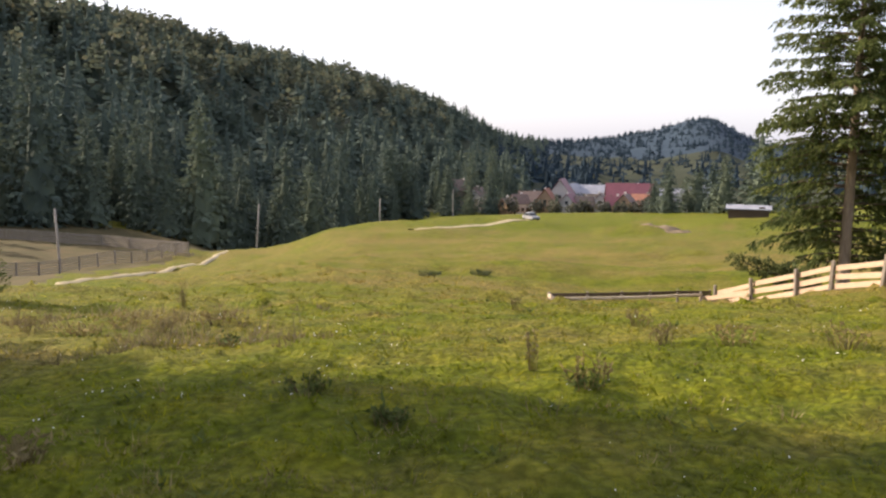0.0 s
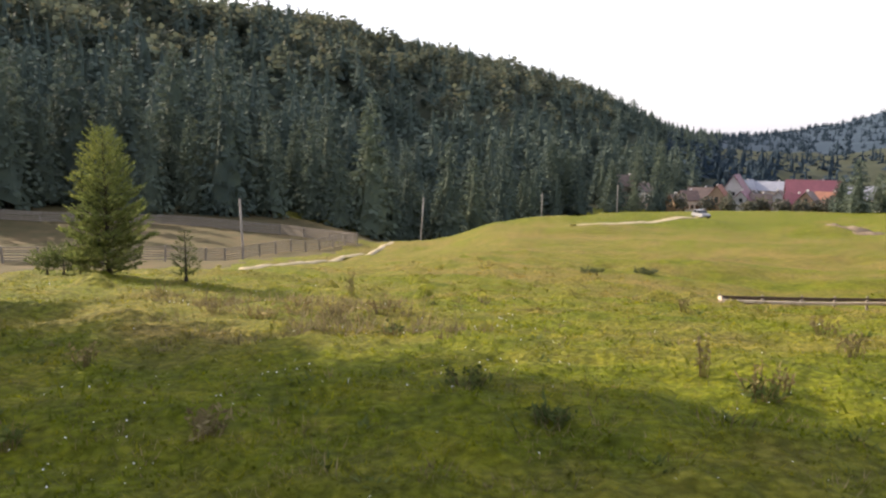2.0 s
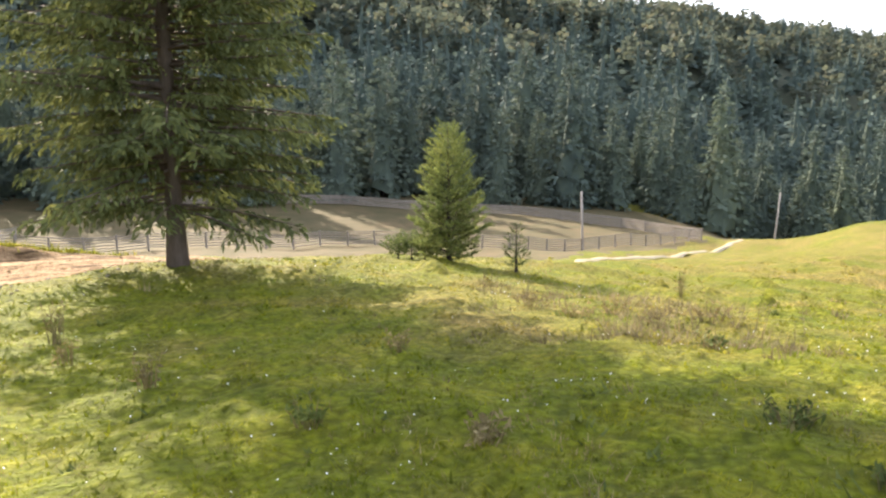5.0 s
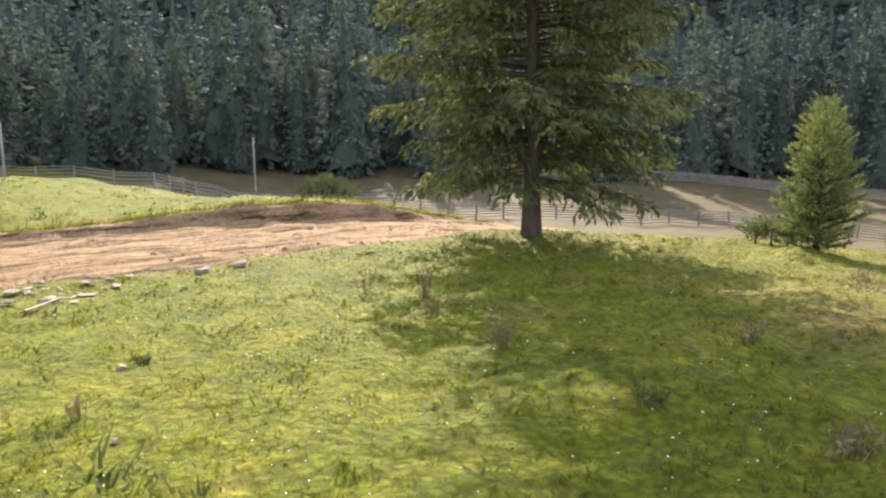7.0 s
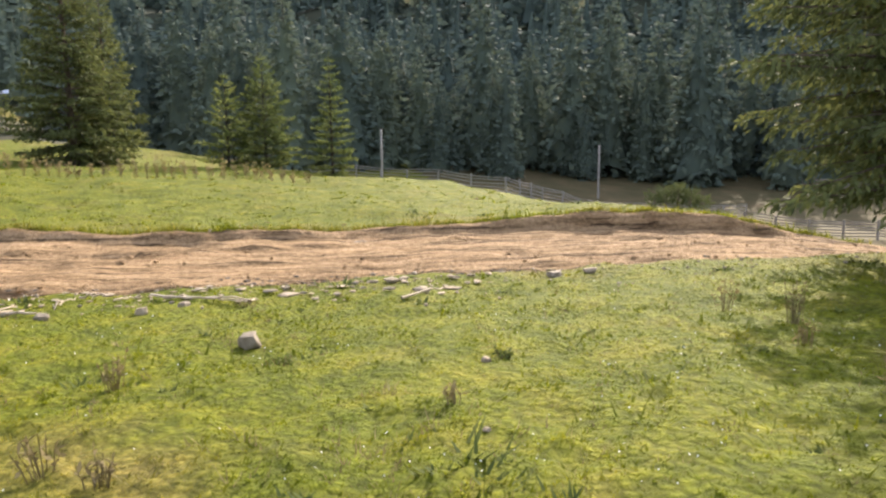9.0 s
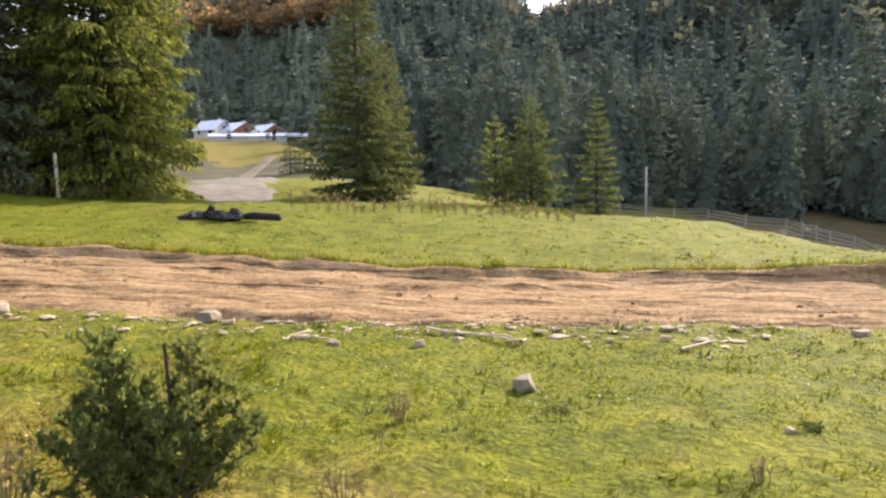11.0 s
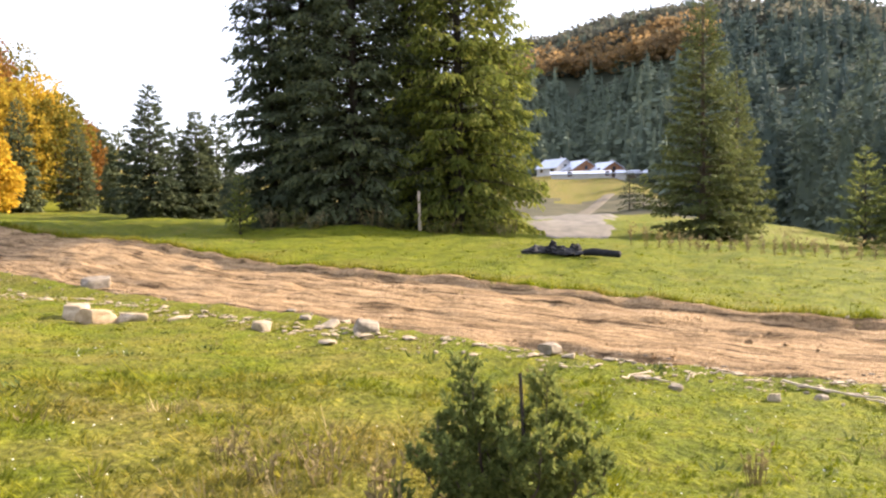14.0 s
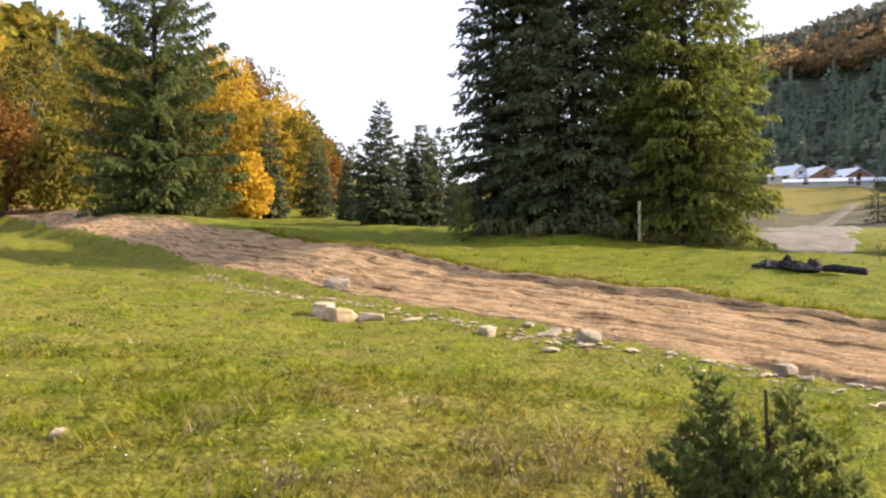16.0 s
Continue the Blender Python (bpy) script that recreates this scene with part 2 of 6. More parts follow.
M_PALE_RAIL = simple("silvered_rail", (0.17, 0.165, 0.155), (0.28, 0.27, 0.25), 4, 0.85, 0.01, 0.2, (3, 3, 0.3))
M_POLE = simple("pole_wood", (0.20, 0.18, 0.16), (0.36, 0.33, 0.29), 4, 0.85, 0.01, 0.2, (3, 3, 0.3))
M_ROOF_RED = simple("red_metal_roof", (0.13, 0.045, 0.060), (0.19, 0.065, 0.080), 0.8, 0.5)
M_ROOF_ORANGE = simple("orange_tile_roof", (0.21, 0.095, 0.065), (0.30, 0.135, 0.09), 0.8, 0.7)
M_ROOF_BROWN = simple("brown_tile_roof", (0.10, 0.075, 0.065), (0.19, 0.14, 0.12), 0.8, 0.7)
M_ROOF_SLATE = simple("slate_grey_roof", (0.20, 0.21, 0.24), (0.32, 0.33, 0.37), 0.6, 0.6)
M_LANE = simple("worn_straw_earth", (0.27, 0.225, 0.14), (0.38, 0.325, 0.215), 0.6, 0.95, 0.03, 0.1)
M_ROOF_GREY = simple("grey_sheet_roof", (0.38, 0.42, 0.50), (0.54, 0.58, 0.67), 0.5, 0.3, 0, 0.6)
M_WALL_WHITE = simple("white_plaster", (0.40, 0.385, 0.37), (0.58, 0.56, 0.53), 0.6, 0.85)
M_WALL_OCHRE = simple("ochre_plaster", (0.30, 0.20, 0.13), (0.42, 0.29, 0.19), 0.6, 0.85)
M_WALL_WOOD = simple("brown_plank_wall", (0.22, 0.10, 0.05), (0.36, 0.18, 0.09), 1.5, 0.8)
M_GLASS_DARK = simple("window_glass", (0.02, 0.025, 0.03), (0.04, 0.045, 0.05), 1.0, 0.08, 0, 0.6)
M_BLACK = simple("black_rubber", (0.012, 0.012, 0.013), (0.030, 0.029, 0.029), 6, 0.75, 0.01, 0.12)
M_GREY_CLOTH = simple("grey_tarpaulin", (0.014, 0.014, 0.015), (0.065, 0.062, 0.060), 3, 0.75, 0.01, 0.12)
M_SPOIL = simple("dug_earth", (0.11, 0.085, 0.06), (0.22, 0.17, 0.115), 1.2, 0.95, 0.05, 0.1)
M_STONE_DARK = simple("ash_grey_gravel", (0.075, 0.058, 0.042), (0.15, 0.125, 0.10), 8, 0.95, 0.01, 0.1)
M_FLOWER = simple("white_petals", (0.75, 0.73, 0.68), (0.85, 0.83, 0.80), 30, 0.7)
M_CAR = simple("pale_car_paint", (0.22, 0.225, 0.24), (0.27, 0.275, 0.285), 1.0, 0.45, 0, 0.4)

# ---- the lie of the land ----
# u runs from the camera square across the dirt road, v along the road (uphill positive).
UX, UY = -math.sin(radians(96)), math.cos(radians(96))
VX, VY = -math.sin(radians(186)), math.cos(radians(186))
ROAD_NEAR, ROAD_FAR = 12.5, 18.6


def curve(q, knots):
    """Smooth curve through (place, value) knots, monotone between them."""
    p = np.array([k[0] for k in knots], float)
    w = np.array([k[1] for k in knots], float)
    s = np.diff(w) / np.diff(p)
    m = np.concatenate([[s[0]], np.where(s[1:] * s[:-1] > 0, 2 * s[1:] * s[:-1] / np.where(s[1:] + s[:-1] == 0, 1, s[1:] + s[:-1]), 0), [s[-1]]])
    q = np.clip(np.asarray(q, float), p[0], p[-1])
    i = np.clip(np.searchsorted(p, q) - 1, 0, len(p) - 2)
    h = p[i + 1] - p[i]
    t = (q - p[i]) / h
    return w[i] * (1 + 2 * t) * (1 - t) ** 2 + m[i] * h * t * (1 - t) ** 2 + w[i + 1] * t * t * (3 - 2 * t) + m[i + 1] * h * t * t * (t - 1)


def step(a, b, q):
    t = np.clip((q - a) / (b - a), 0, 1)
    return t * t * (3 - 2 * t)


_wr = np.random.RandomState(5)
WAVES = [(_wr.uniform(0, 6.283), _wr.uniform(0, 6.283), 0.75 ** k, 1.33 ** k) for k in range(8) for _ in range(2)]


def ripple(x, y, size):
    """Soft random bumps, about -1 to 1, of a given size in metres."""
    s = 0
    for a, ph, amp, fr in WAVES:
        s = s + amp * np.sin((x * math.cos(a) + y * math.sin(a)) * 6.283 / size * fr + ph + 1.7 * np.sin((x * math.sin(a) - y * math.cos(a)) * 2.9 / size * fr))
    return s / 3.4


Z_FIELD = [(-260, -18), (-160, -12.2), (-75, -7.6), (-33, -3.95), (-26, -3.3), (-20, -2.4), (-15, -1.55), (-10, -0.72), (-4, -0.08), (0, 0), (6, 0.02), (17, 0.1), (40, 0.5), (71, 1.4), (104, 3.2), (150, 6), (260, 10)]
Z_VERGE = [(-260, -18.5), (-90, -11.0), (-73, -9.3), (-40, -5.2), (-21, -2.2), (-14, -1.15), (-9.8, -0.75), (-5, -0.85), (0, -0.9), (17, -0.85), (40, -0.35), (71, 1.0), (104, 3.2), (150, 6), (260, 10)]
Z_ROAD = [(-260, -18.5), (-90, -11.2), (-73, -9.6), (-40, -5.7), (-21, -2.7), (-14, -1.6), (-9.8, -1.1), (-5, -0.95), (0, -0.93), (17, -0.72), (33, -0.15), (49, 0.9), (71, 1.9), (104, 3.9), (150, 6.3), (260, 10)]
Z_CREST = [(-260, -19), (-80, -10.7), (-60, -9.1), (-40, -7.0), (-20, -4.4), (-14, -3.1), (-9, -1.75), (-5, -1.1), (1.7, -0.45), (6, -0.15), (16, 0.32), (22, 0.7), (43, 1.1), (60, 1.5), (80, 2.1), (110, 3.6), (180, 7), (260, 10)]
Z_BACK = [(-260, -20), (-80, -11), (-40, -8.5), (-10, -5.5), (5, -3.4), (14, -1.0), (24, 0.5), (45, 0.6), (100, 3.5), (260, 9)]


# the track is tilted, its uphill side higher
LIFT = [(-260, 0), (-2, 0), (10, 0.28), (23, 0.58), (42, 0.72), (80, 0.6), (260, 0.3)]


def road_wobble(x, y, v):
    return 0.35 * ripple(v, v * 0.0, 17.0) + 0.07 * ripple(x, y, 1.3)


def narrowing(v):
    """How much the near side of the road is grown over, down the hill and a little up it."""
    return 3.6 * (1 - step(-62, -34, v)) + 0.8 * step(4, 18, v)


def near_land(x, y, cut=True):
    u, v = x * UX + y * UY, x * VX + y * VY
    field, verge, road, crest, back = (curve(v, k) for k in (Z_FIELD, Z_VERGE, Z_ROAD, Z_CREST, Z_BACK))
    z = field + (verge - field) * step(0, 12.0, u)
    w = u + road_wobble(x, y, v)
    z = z + (road - verge) * step(12.4, 14.0, w)
    bank = road + (crest - road) * 0.07 + (0.13 + 0.05 * ripple(v, v * 0, 3.0)) * step(-16, -11, v) + 0.34 * np.exp(-((v + 8.2) / 4.0) ** 2)
    z = z + (bank - road) * step(18.12, 18.48, w)
    z = z + (crest - bank) * step(18.9, 32, u)
    z = z + (back - crest) * step(34, 80, u)
    z = z - 1.5 * np.exp(-((x - 12.6) ** 2 + (y - 37.5) ** 2) / 130.0)
    z = z + curve(v, LIFT) * step(14.0, 18.3, u) * (1 - step(19.5, 28, u))
    r = np.hypot(x, y)
    z = z + 0.05 * ripple(x, y, 3.1) * step(1.5, 6, r) + (0.020 * ripple(x + 5, y - 3, 1.25) + 0.045 * np.maximum(ripple(x - 3, y + 8, 0.75) - 0.15, 0)) * step(1.5, 4, r) * (1 - step(20, 34, r)) * (1 - 0.7 * step(12.0, 12.9, u) * (1 - step(18.6, 19.2, u))) + 0.09 * ripple(x - 9, y + 23, 6.5) * step(7, 18, r) * (1 - 0.8 * step(10.5, 12.5, u) * (1 - step(18.5, 20, u))) + 0.22 * ripple(x + 40, y, 17) * step(10, 40, r) + 0.28 * ripple(x, y - 70, 48) * step(35, 90, r)
    z = z + 0.30 * np.maximum(ripple(x + 60, y, 2.3) - 0.5, 0) * step(11, 17, r) * (1 - step(60, 80, r)) * (1 - step(9, 11.5, u))
    if cut:
        z = z - 0.22 * step(12.95, 13.5, w - narrowing(v)) * (1 - step(18.3, 18.6, w))
    return z


FOOT_R = [(-200, 300), (-40, 300), (-14, 420), (-7, 330), (0, 250), (8, 190), (20, 155), (45, 135), (75, 122), (95, 112), (112, 125), (117, 200), (121, 290), (126, 250), (140, 160), (150, 150), (160, 98), (180, 96), (200, 105)]
FOOT_Z = [(-200, -8), (-40, -14), (-14, -28), (-7, -21.8), (0, -19), (8, -21), (14, -20.5), (20, -15), (26, -12), (32, -11), (45, -9), (60, -7.8), (75, -6.5), (95, -4), (112, -2.5), (117, 7), (121, 14), (126, 11), (140, 1), (150, 3), (160, 5), (180, 7), (200, -2)]
TOP_R = [(-200, 2000), (-30, 2600), (-18, 2500), (-8, 1700), (-2, 1000), (10, 720), (26, 560), (50, 470), (85, 520), (97, 640), (124, 700), (135, 680), (148, 900), (158, 260), (180, 240), (200, 1000)]
TOP_EL = [(-200, 2.5), (-40, 2), (-30, 1.0), (-23, 0.3), (-18.3, 2.05), (-15.5, 1.35), (-12, 0.75), (-7, 0.3), (-4, 0.6), (-1.4, 1.9), (3.6, 3.55), (12.4, 5.5), (19, 6.75), (26, 7.65), (40, 9), (60, 10.5), (80, 11), (90, 10.8), (96, 10.7), (99.3, 9.7), (102, 10.8), (106, 12.0), (116, 12.4), (124, 11.0), (132, 9.2), (140, 4), (148, 2), (154, 3.2), (162, 6.3), (170, 9.5), (176, 11.3), (190, 11), (200, 2.5)]

# mounds, hollows and a spoil heap, mostly far out, fitted to the camera's view: place, height, width
MOUNDS = [(54.0, 135.0, 1.4, 11.0), (48.0, 252.0, -1.2, 45.0), (30.0, 162.0, -2.0, 32.0), (24.0, 104.0, -0.6, 14.0), (15.5, 27.5, 0.6, 5.5), (-38.6, -23.2, -0.5, 9.0), (48.0, 124.0, -2.2, 20.0), (28.0, 134.0, -1.3, 14.0), (70.0, 112.0, -1.2, 20.0), (7.2, 26.0, -0.22, 4.5), (26.2, 100.5, 1.1, 3.2), (22.6, 103.0, 0.7, 3.0), (45.0, 124.0, 1.5, 9.0), (54.0, 117.0, 0.7, 10.0), (12.7, 110.0, 0.45, 4.0), (-2.0, 88.0, 0.6, 6.0), (6.0, 118.0, 0.7, 8.0), (-9.0, 107.0, 0.8, 6.0)]


def land(x, y, cut=True):
    x, y = np.asarray(x, float), np.asarray(y, float)
    r = np.hypot(x, y)
    az = np.degrees(np.arctan2(-x, y))
    az = np.where(az < -160, az + 360, az)
    k = np.minimum(1.0, 90.0 / np.maximum(r, 1e-6))
    z0 = near_land(x * k, y * k, cut)
    fr, fz, tr, te = (curve(az, c) for c in (FOOT_R, FOOT_Z, TOP_R, TOP_EL))
    tz = 1.65 + tr * np.tan(np.radians(te))
    z = z0 + (fz - z0) * step(90, fr, r)
    up = np.clip((r - fr) / (tr - fr), 0, 1)
    z = z + (tz - fz) * (0.35 * up + 0.65 * up * up * (3 - 2 * up))
    z = z - np.clip(r - tr, 0, 900) * 0.12
    z = z + ripple(x, y + 900, 160) * 5 * step(fr, fr + 180, r)
    for mx, my, hgt, wide in MOUNDS:
        z = z + hgt * np.exp(-((x - mx) ** 2 + (y - my) ** 2) / wide ** 2)
    return z


def at(az, r, dz=0.0):
    """A place on the ground at a compass angle (to the left of the first view) and a distance from the camera."""
    a = radians(az)
    x, y = -math.sin(a) * r, math.cos(a) * r
    return Vector((x, y, float(land(x, y)) + dz))
# ---- end of the lie of the land ----


def mesh_object(name, verts, faces, mat, smooth=False, parent=None):
    """A mesh object from arrays; faces is an n x 3 or n x 4 array of indices."""
    verts, faces = np.asarray(verts, np.float32), np.asarray(faces, np.int32)
    me = bpy.data.meshes.new(name)
    n, k = faces.shape
    me.vertices.add(len(verts))
    me.vertices.foreach_set("co", verts.ravel())
    me.loops.add(n * k)
    me.loops.foreach_set("vertex_index", faces.ravel())
    me.polygons.add(n)
    me.polygons.foreach_set("loop_start", np.arange(0, n * k, k, dtype=np.int32))
    me.polygons.foreach_set("loop_total", np.full(n, k, np.int32))
    me.polygons.foreach_set("use_smooth", np.full(n, smooth))
    me.update(calc_edges=True)
    me.materials.append(mat)
    ob = new(name, me)
    if parent:
        ob.parent = parent
    return ob


def parch(ob):
    """Store on a mesh how dry the sward is: ragged patches, drier on the far field and round the bush, lush by the road."""
    n = len(ob.data.vertices)
    co = np.empty(n * 3, np.float32)
    ob.data.vertices.foreach_get("co", co)
    x, y = co[0::3].astype(float), co[1::3].astype(float)
    r, a, u = np.hypot(x, y), np.degrees(np.arctan2(-x, y)), x * UX + y * UY
    d = 0.22 + 0.36 * ripple(x + 31, y, 5.5) + 0.22 * ripple(x, y - 17, 1.7)
    d = d + 0.52 * step(15, 24, r) * (1 - step(15, 30, a)) * (0.6 + 0.7 * ripple(x * 0.35, y, 21))
    d = d + 0.36 * step(124, 131, a) * (1 - step(150, 160, a)) * (1 - step(7.5, 10.5, r))
    d = d + 0.30 * step(12, 18, a) * (1 - step(32, 37, a)) * step(7, 9, r) * (1 - step(13, 16, r))
    d = d - 0.42 * step(52, 62, a) * (1 - step(118, 125, a)) * (1 - step(11, 14, u)) - 0.38 * step(19, 21, u) * (1 - step(60, 80, r))
    d = d - 0.22 * (1 - step(7, 9, r)) * (1 - step(50, 60, a)) - 0.55 * step(90, 104, r) * (1 - step(6, 14, a))
    d = d + 0.75 * step(97, 108, a) * (1 - step(126, 132, a)) * (1 - step(4.8, 7.0, r))
    d = d + 0.5 * step(95, 130, r) * step(100, 110, a)
    d = d + 0.30 * step(20, 40, r) * (1 - step(25, 45, a)) * ripple(x * 0.4, y + 50, 7.0)
    at_ = ob.data.attributes.new("parched", "FLOAT", "POINT")
    at_.data.foreach_set("value", np.clip(d, 0, 1).astype(np.float32))
    return ob


def grid_faces(a, b, wrap=False):
    i, j = np.meshgrid(np.arange(a - 1), np.arange(b if wrap else b - 1), indexing="ij")
    j2 = (j + 1) % b
    return np.stack([i * b + j, (i + 1) * b + j, (i + 1) * b + j2, i * b + j2], -1).reshape(-1, 4)


AZS = np.concatenate([np.arange(-40, 186, 0.5), np.arange(186, 320, 4.0)])
RS = np.concatenate([np.geomspace(0.4, 2.0, 8)[:-1], np.geomspace(2.0, 60, 222)[:-1], np.geomspace(60, 4500, 95)])
gr, ga = np.meshgrid(RS, np.radians(AZS), indexing="ij")
gx, gy = -np.sin(ga) * gr, np.cos(ga) * gr
gz = land(gx, gy)
gv = np.stack([gx, gy, gz], -1).reshape(-1, 3)
gf = grid_faces(len(RS), len(AZS), wrap=True)
hub = len(gv)
gv = np.vstack([gv, [[0, 0, float(land(0.0, 0.0))]]])
n_az = len(AZS)
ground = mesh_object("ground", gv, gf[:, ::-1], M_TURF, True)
# drier, browner meadow below and beyond the track
ground.data.materials.append(M_DRY)
ground.data.materials.append(M_FLOOR)
ground.data.materials.append(M_BANK)
ground.data.materials.append(M_FAR_HAZED_FLOOR)
fc = gv[gf].mean(axis=1)
fu, fv = fc[:, 0] * UX + fc[:, 1] * UY, fc[:, 0] * VX + fc[:, 1] * VY
faz = np.degrees(np.arctan2(-fc[:, 0], fc[:, 1]))
frr = np.hypot(fc[:, 0], fc[:, 1])
wooded = (faz > -45) & (faz < 130) & (frr > curve(faz, FOOT_R) + 4)
clearing = (faz > 92) & (faz < 101) & (frr > curve(faz, FOOT_R) + 0.62 * (curve(faz, TOP_R) - curve(faz, FOOT_R)))
dry = clearing | (fu + 3 * ripple(fc[:, 0], fc[:, 1], 9.0) > 22) & (fv < -13) & (np.hypot(fc[:, 0], fc[:, 1]) < 150)
# band below the farm where shade is painted dark on the ground
bank_ = (faz > 113) & (faz < 128) & (frr + 5 * ripple(fc[:, 0], fc[:, 1], 30.0) > 88) & (frr + 7 * ripple(fc[:, 0], fc[:, 1], 22.0) < 146)
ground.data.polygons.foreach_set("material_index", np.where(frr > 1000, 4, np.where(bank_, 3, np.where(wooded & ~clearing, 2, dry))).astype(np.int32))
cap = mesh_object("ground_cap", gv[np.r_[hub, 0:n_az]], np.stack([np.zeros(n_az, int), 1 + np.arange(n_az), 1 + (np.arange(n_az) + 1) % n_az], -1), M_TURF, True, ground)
parch(ground)
parch(cap)
tagged(ground, "hillside pasture of short green and yellowing grass", "ground", kind="structure")

# the dirt road, with wheel ruts and ragged edges
rv, ru = np.meshgrid(np.concatenate([np.arange(-44, -30, 0.5), np.arange(-30, 40, 0.2), np.arange(40, 170, 0.8)]), np.arange(11.9, 19.6, 0.12), indexing="ij")
rx, ry = ru * UX + rv * VX, ru * UY + rv * VY
rz = near_land(rx, ry, cut=False)
across = ru + road_wobble(rx, ry, rv)
rut = sum(-d * (0.6 + 0.5 * ripple(rv, rv * 0 + 9 * c, 8.0)) * np.exp(-(((across + 0.25 * ripple(rv, rv * 0 + 31 * c, 11.0) - c) / w) ** 2)) for c, w, d in ((13.7, 0.22, 0.19), (14.3, 0.3, 0.08), (15.2, 0.18, 0.12), (15.9, 0.35, 0.07), (16.9, 0.2, 0.12), (17.6, 0.25, 0.08)))
edge = step(12.75, 13.35, across - narrowing(rv)) * (1 - step(18.5, 18.85, across))
rz = rz - 0.25 + 0.25 * edge + 1.2 * rut * edge - 0.7 * (1 - edge) * (rv < -33) + 0.008 * ripple(rx, ry, 0.7) + 0.014 * ripple(rv * 0.12, ru, 0.9)
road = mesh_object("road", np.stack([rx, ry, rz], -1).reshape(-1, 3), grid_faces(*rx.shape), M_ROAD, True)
tagged(road, "rutted dirt track of dry brown earth across the pasture", "dirt road", kind="structure")

# pale gravel track beyond the crest, below the farm
qa, qr = np.meshgrid(np.radians(np.arange(117.4, 126.0, 0.2)), np.linspace(40, 92, 36), indexing="ij")
qx, qy = -np.sin(qa) * qr, np.cos(qa) * qr
qz = land(qx, qy) + 0.09 + 0.07 * ripple(qx, qy, 5.0) - 0.5 * (1 - step(117.4, 119.6, np.degrees(qa) + 0.7 * ripple(qx, qy, 9.0))) - 0.5 * step(123.8, 126.0, np.degrees(qa) + 0.7 * ripple(qx, qy, 9.0)) - 0.6 * (1 - step(40, 47, qr)) - 0.5 * step(84, 92, qr)
lane = mesh_object("gravel_lane", np.stack([qx, qy, qz], -1).reshape(-1, 3), grid_faces(*qx.shape), M_GRAVEL_ROAD, True)
tagged(lane, "pale gravel lane beyond the crest of the pasture", "gravel lane", kind="structure")

# pale footworn lane across the field towards the village
lt = np.linspace(0, 1, 60)
la, lr = np.radians(2.4 - 8.6 * lt), 91 + 25 * lt ** 1.2
ly_, lx_ = np.cos(la) * lr, -np.sin(la) * lr
side = np.linspace(-0.85, 0.85, 7)
tx, ty = np.gradient(lx_), np.gradient(ly_)
tn = np.hypot(tx, ty)
vx, vy = lx_[:, None] - (ty / tn)[:, None] * side, ly_[:, None] + (tx / tn)[:, None] * side
vz = land(vx, vy) + 0.10 - 0.12 * np.abs(side / 0.85) ** 3 + 0.04 * ripple(vx, vy, 3.0)
field_lane = mesh_object("field_lane", np.stack([vx, vy, vz], -1).reshape(-1, 3), grid_faces(*vx.shape)[:, ::-1], M_LANE, True)
tagged(field_lane, "narrow pale worn lane across the far pasture", "dirt lane", kind="structure")

# a thin pale wheel track going on downhill from the road
kv = np.arange(-100, -40, 1.0)
kside = np.linspace(-0.42, 0.42, 5)
ku = 17.4 + 0.5 * ripple(kv, kv * 0, 14.0)
kx, ky = (ku[:, None] + kside) * UX + kv[:, None] * VX, (ku[:, None] + kside) * UY + kv[:, None] * VY
kz = land(kx, ky, False) + 0.12 - 0.16 * np.abs(kside / 0.42) ** 3
farm_track = mesh_object("farm_track", np.stack([kx, ky, kz], -1).reshape(-1, 3), grid_faces(*kx.shape), M_LANE, True)
tagged(farm_track, "thin pale wheel track running down the pasture", "dirt track", kind="structure")

# the earth lane climbing the bank to the farm
ft = np.linspace(0, 1, 50)
fa, fr_ = np.radians(121.9 - 2.9 * ft), 84 + 70 * ft
fx, fy = -np.sin(fa) * fr_, np.cos(fa) * fr_
fside = np.linspace(-1.3, 1.3, 7)
gx_, gy_ = np.gradient(fx), np.gradient(fy)
gn = np.hypot(gx_, gy_)
hx, hy = fx[:, None] - (gy_ / gn)[:, None] * fside, fy[:, None] + (gx_ / gn)[:, None] * fside
hz = land(hx, hy) + 0.14 - 0.2 * np.abs(fside / 1.3) ** 3 + 0.05 * ripple(hx, hy, 4.0)
farm_lane = mesh_object("farm_lane", np.stack([hx, hy, hz], -1).reshape(-1, 3), grid_faces(*hx.shape)[:, ::-1], M_DUST, True)
tagged(farm_lane, "dusty grey earth lane climbing the bank to the farm", "dirt lane", kind="structure")

# ---- builders ----
def rng(seed):
    return np.random.RandomState(seed)


def tube(points, radii, sides=8):
    """Vertices and quads of a tapered tube along a polyline."""
    P = np.asarray(points, float)
    d = np.gradient(P, axis=0)
    d /= np.linalg.norm(d, axis=1)[:, None] + 1e-9
    ref = np.where(np.abs(d[:, 2:3]) > 0.9, [[1.0, 0, 0]], [[0, 0, 1.0]])
    a = np.cross(d, ref)
    a /= np.linalg.norm(a, axis=1)[:, None]
    b = np.cross(d, a)
    t = np.linspace(0, 2 * np.pi, sides, endpoint=False)
    V = P[:, None] + np.asarray(radii, float)[:, None, None] * (np.cos(t)[None, :, None] * a[:, None] + np.sin(t)[None, :, None] * b[:, None])
    return V.reshape(-1, 3), grid_faces(len(P), sides, wrap=True)


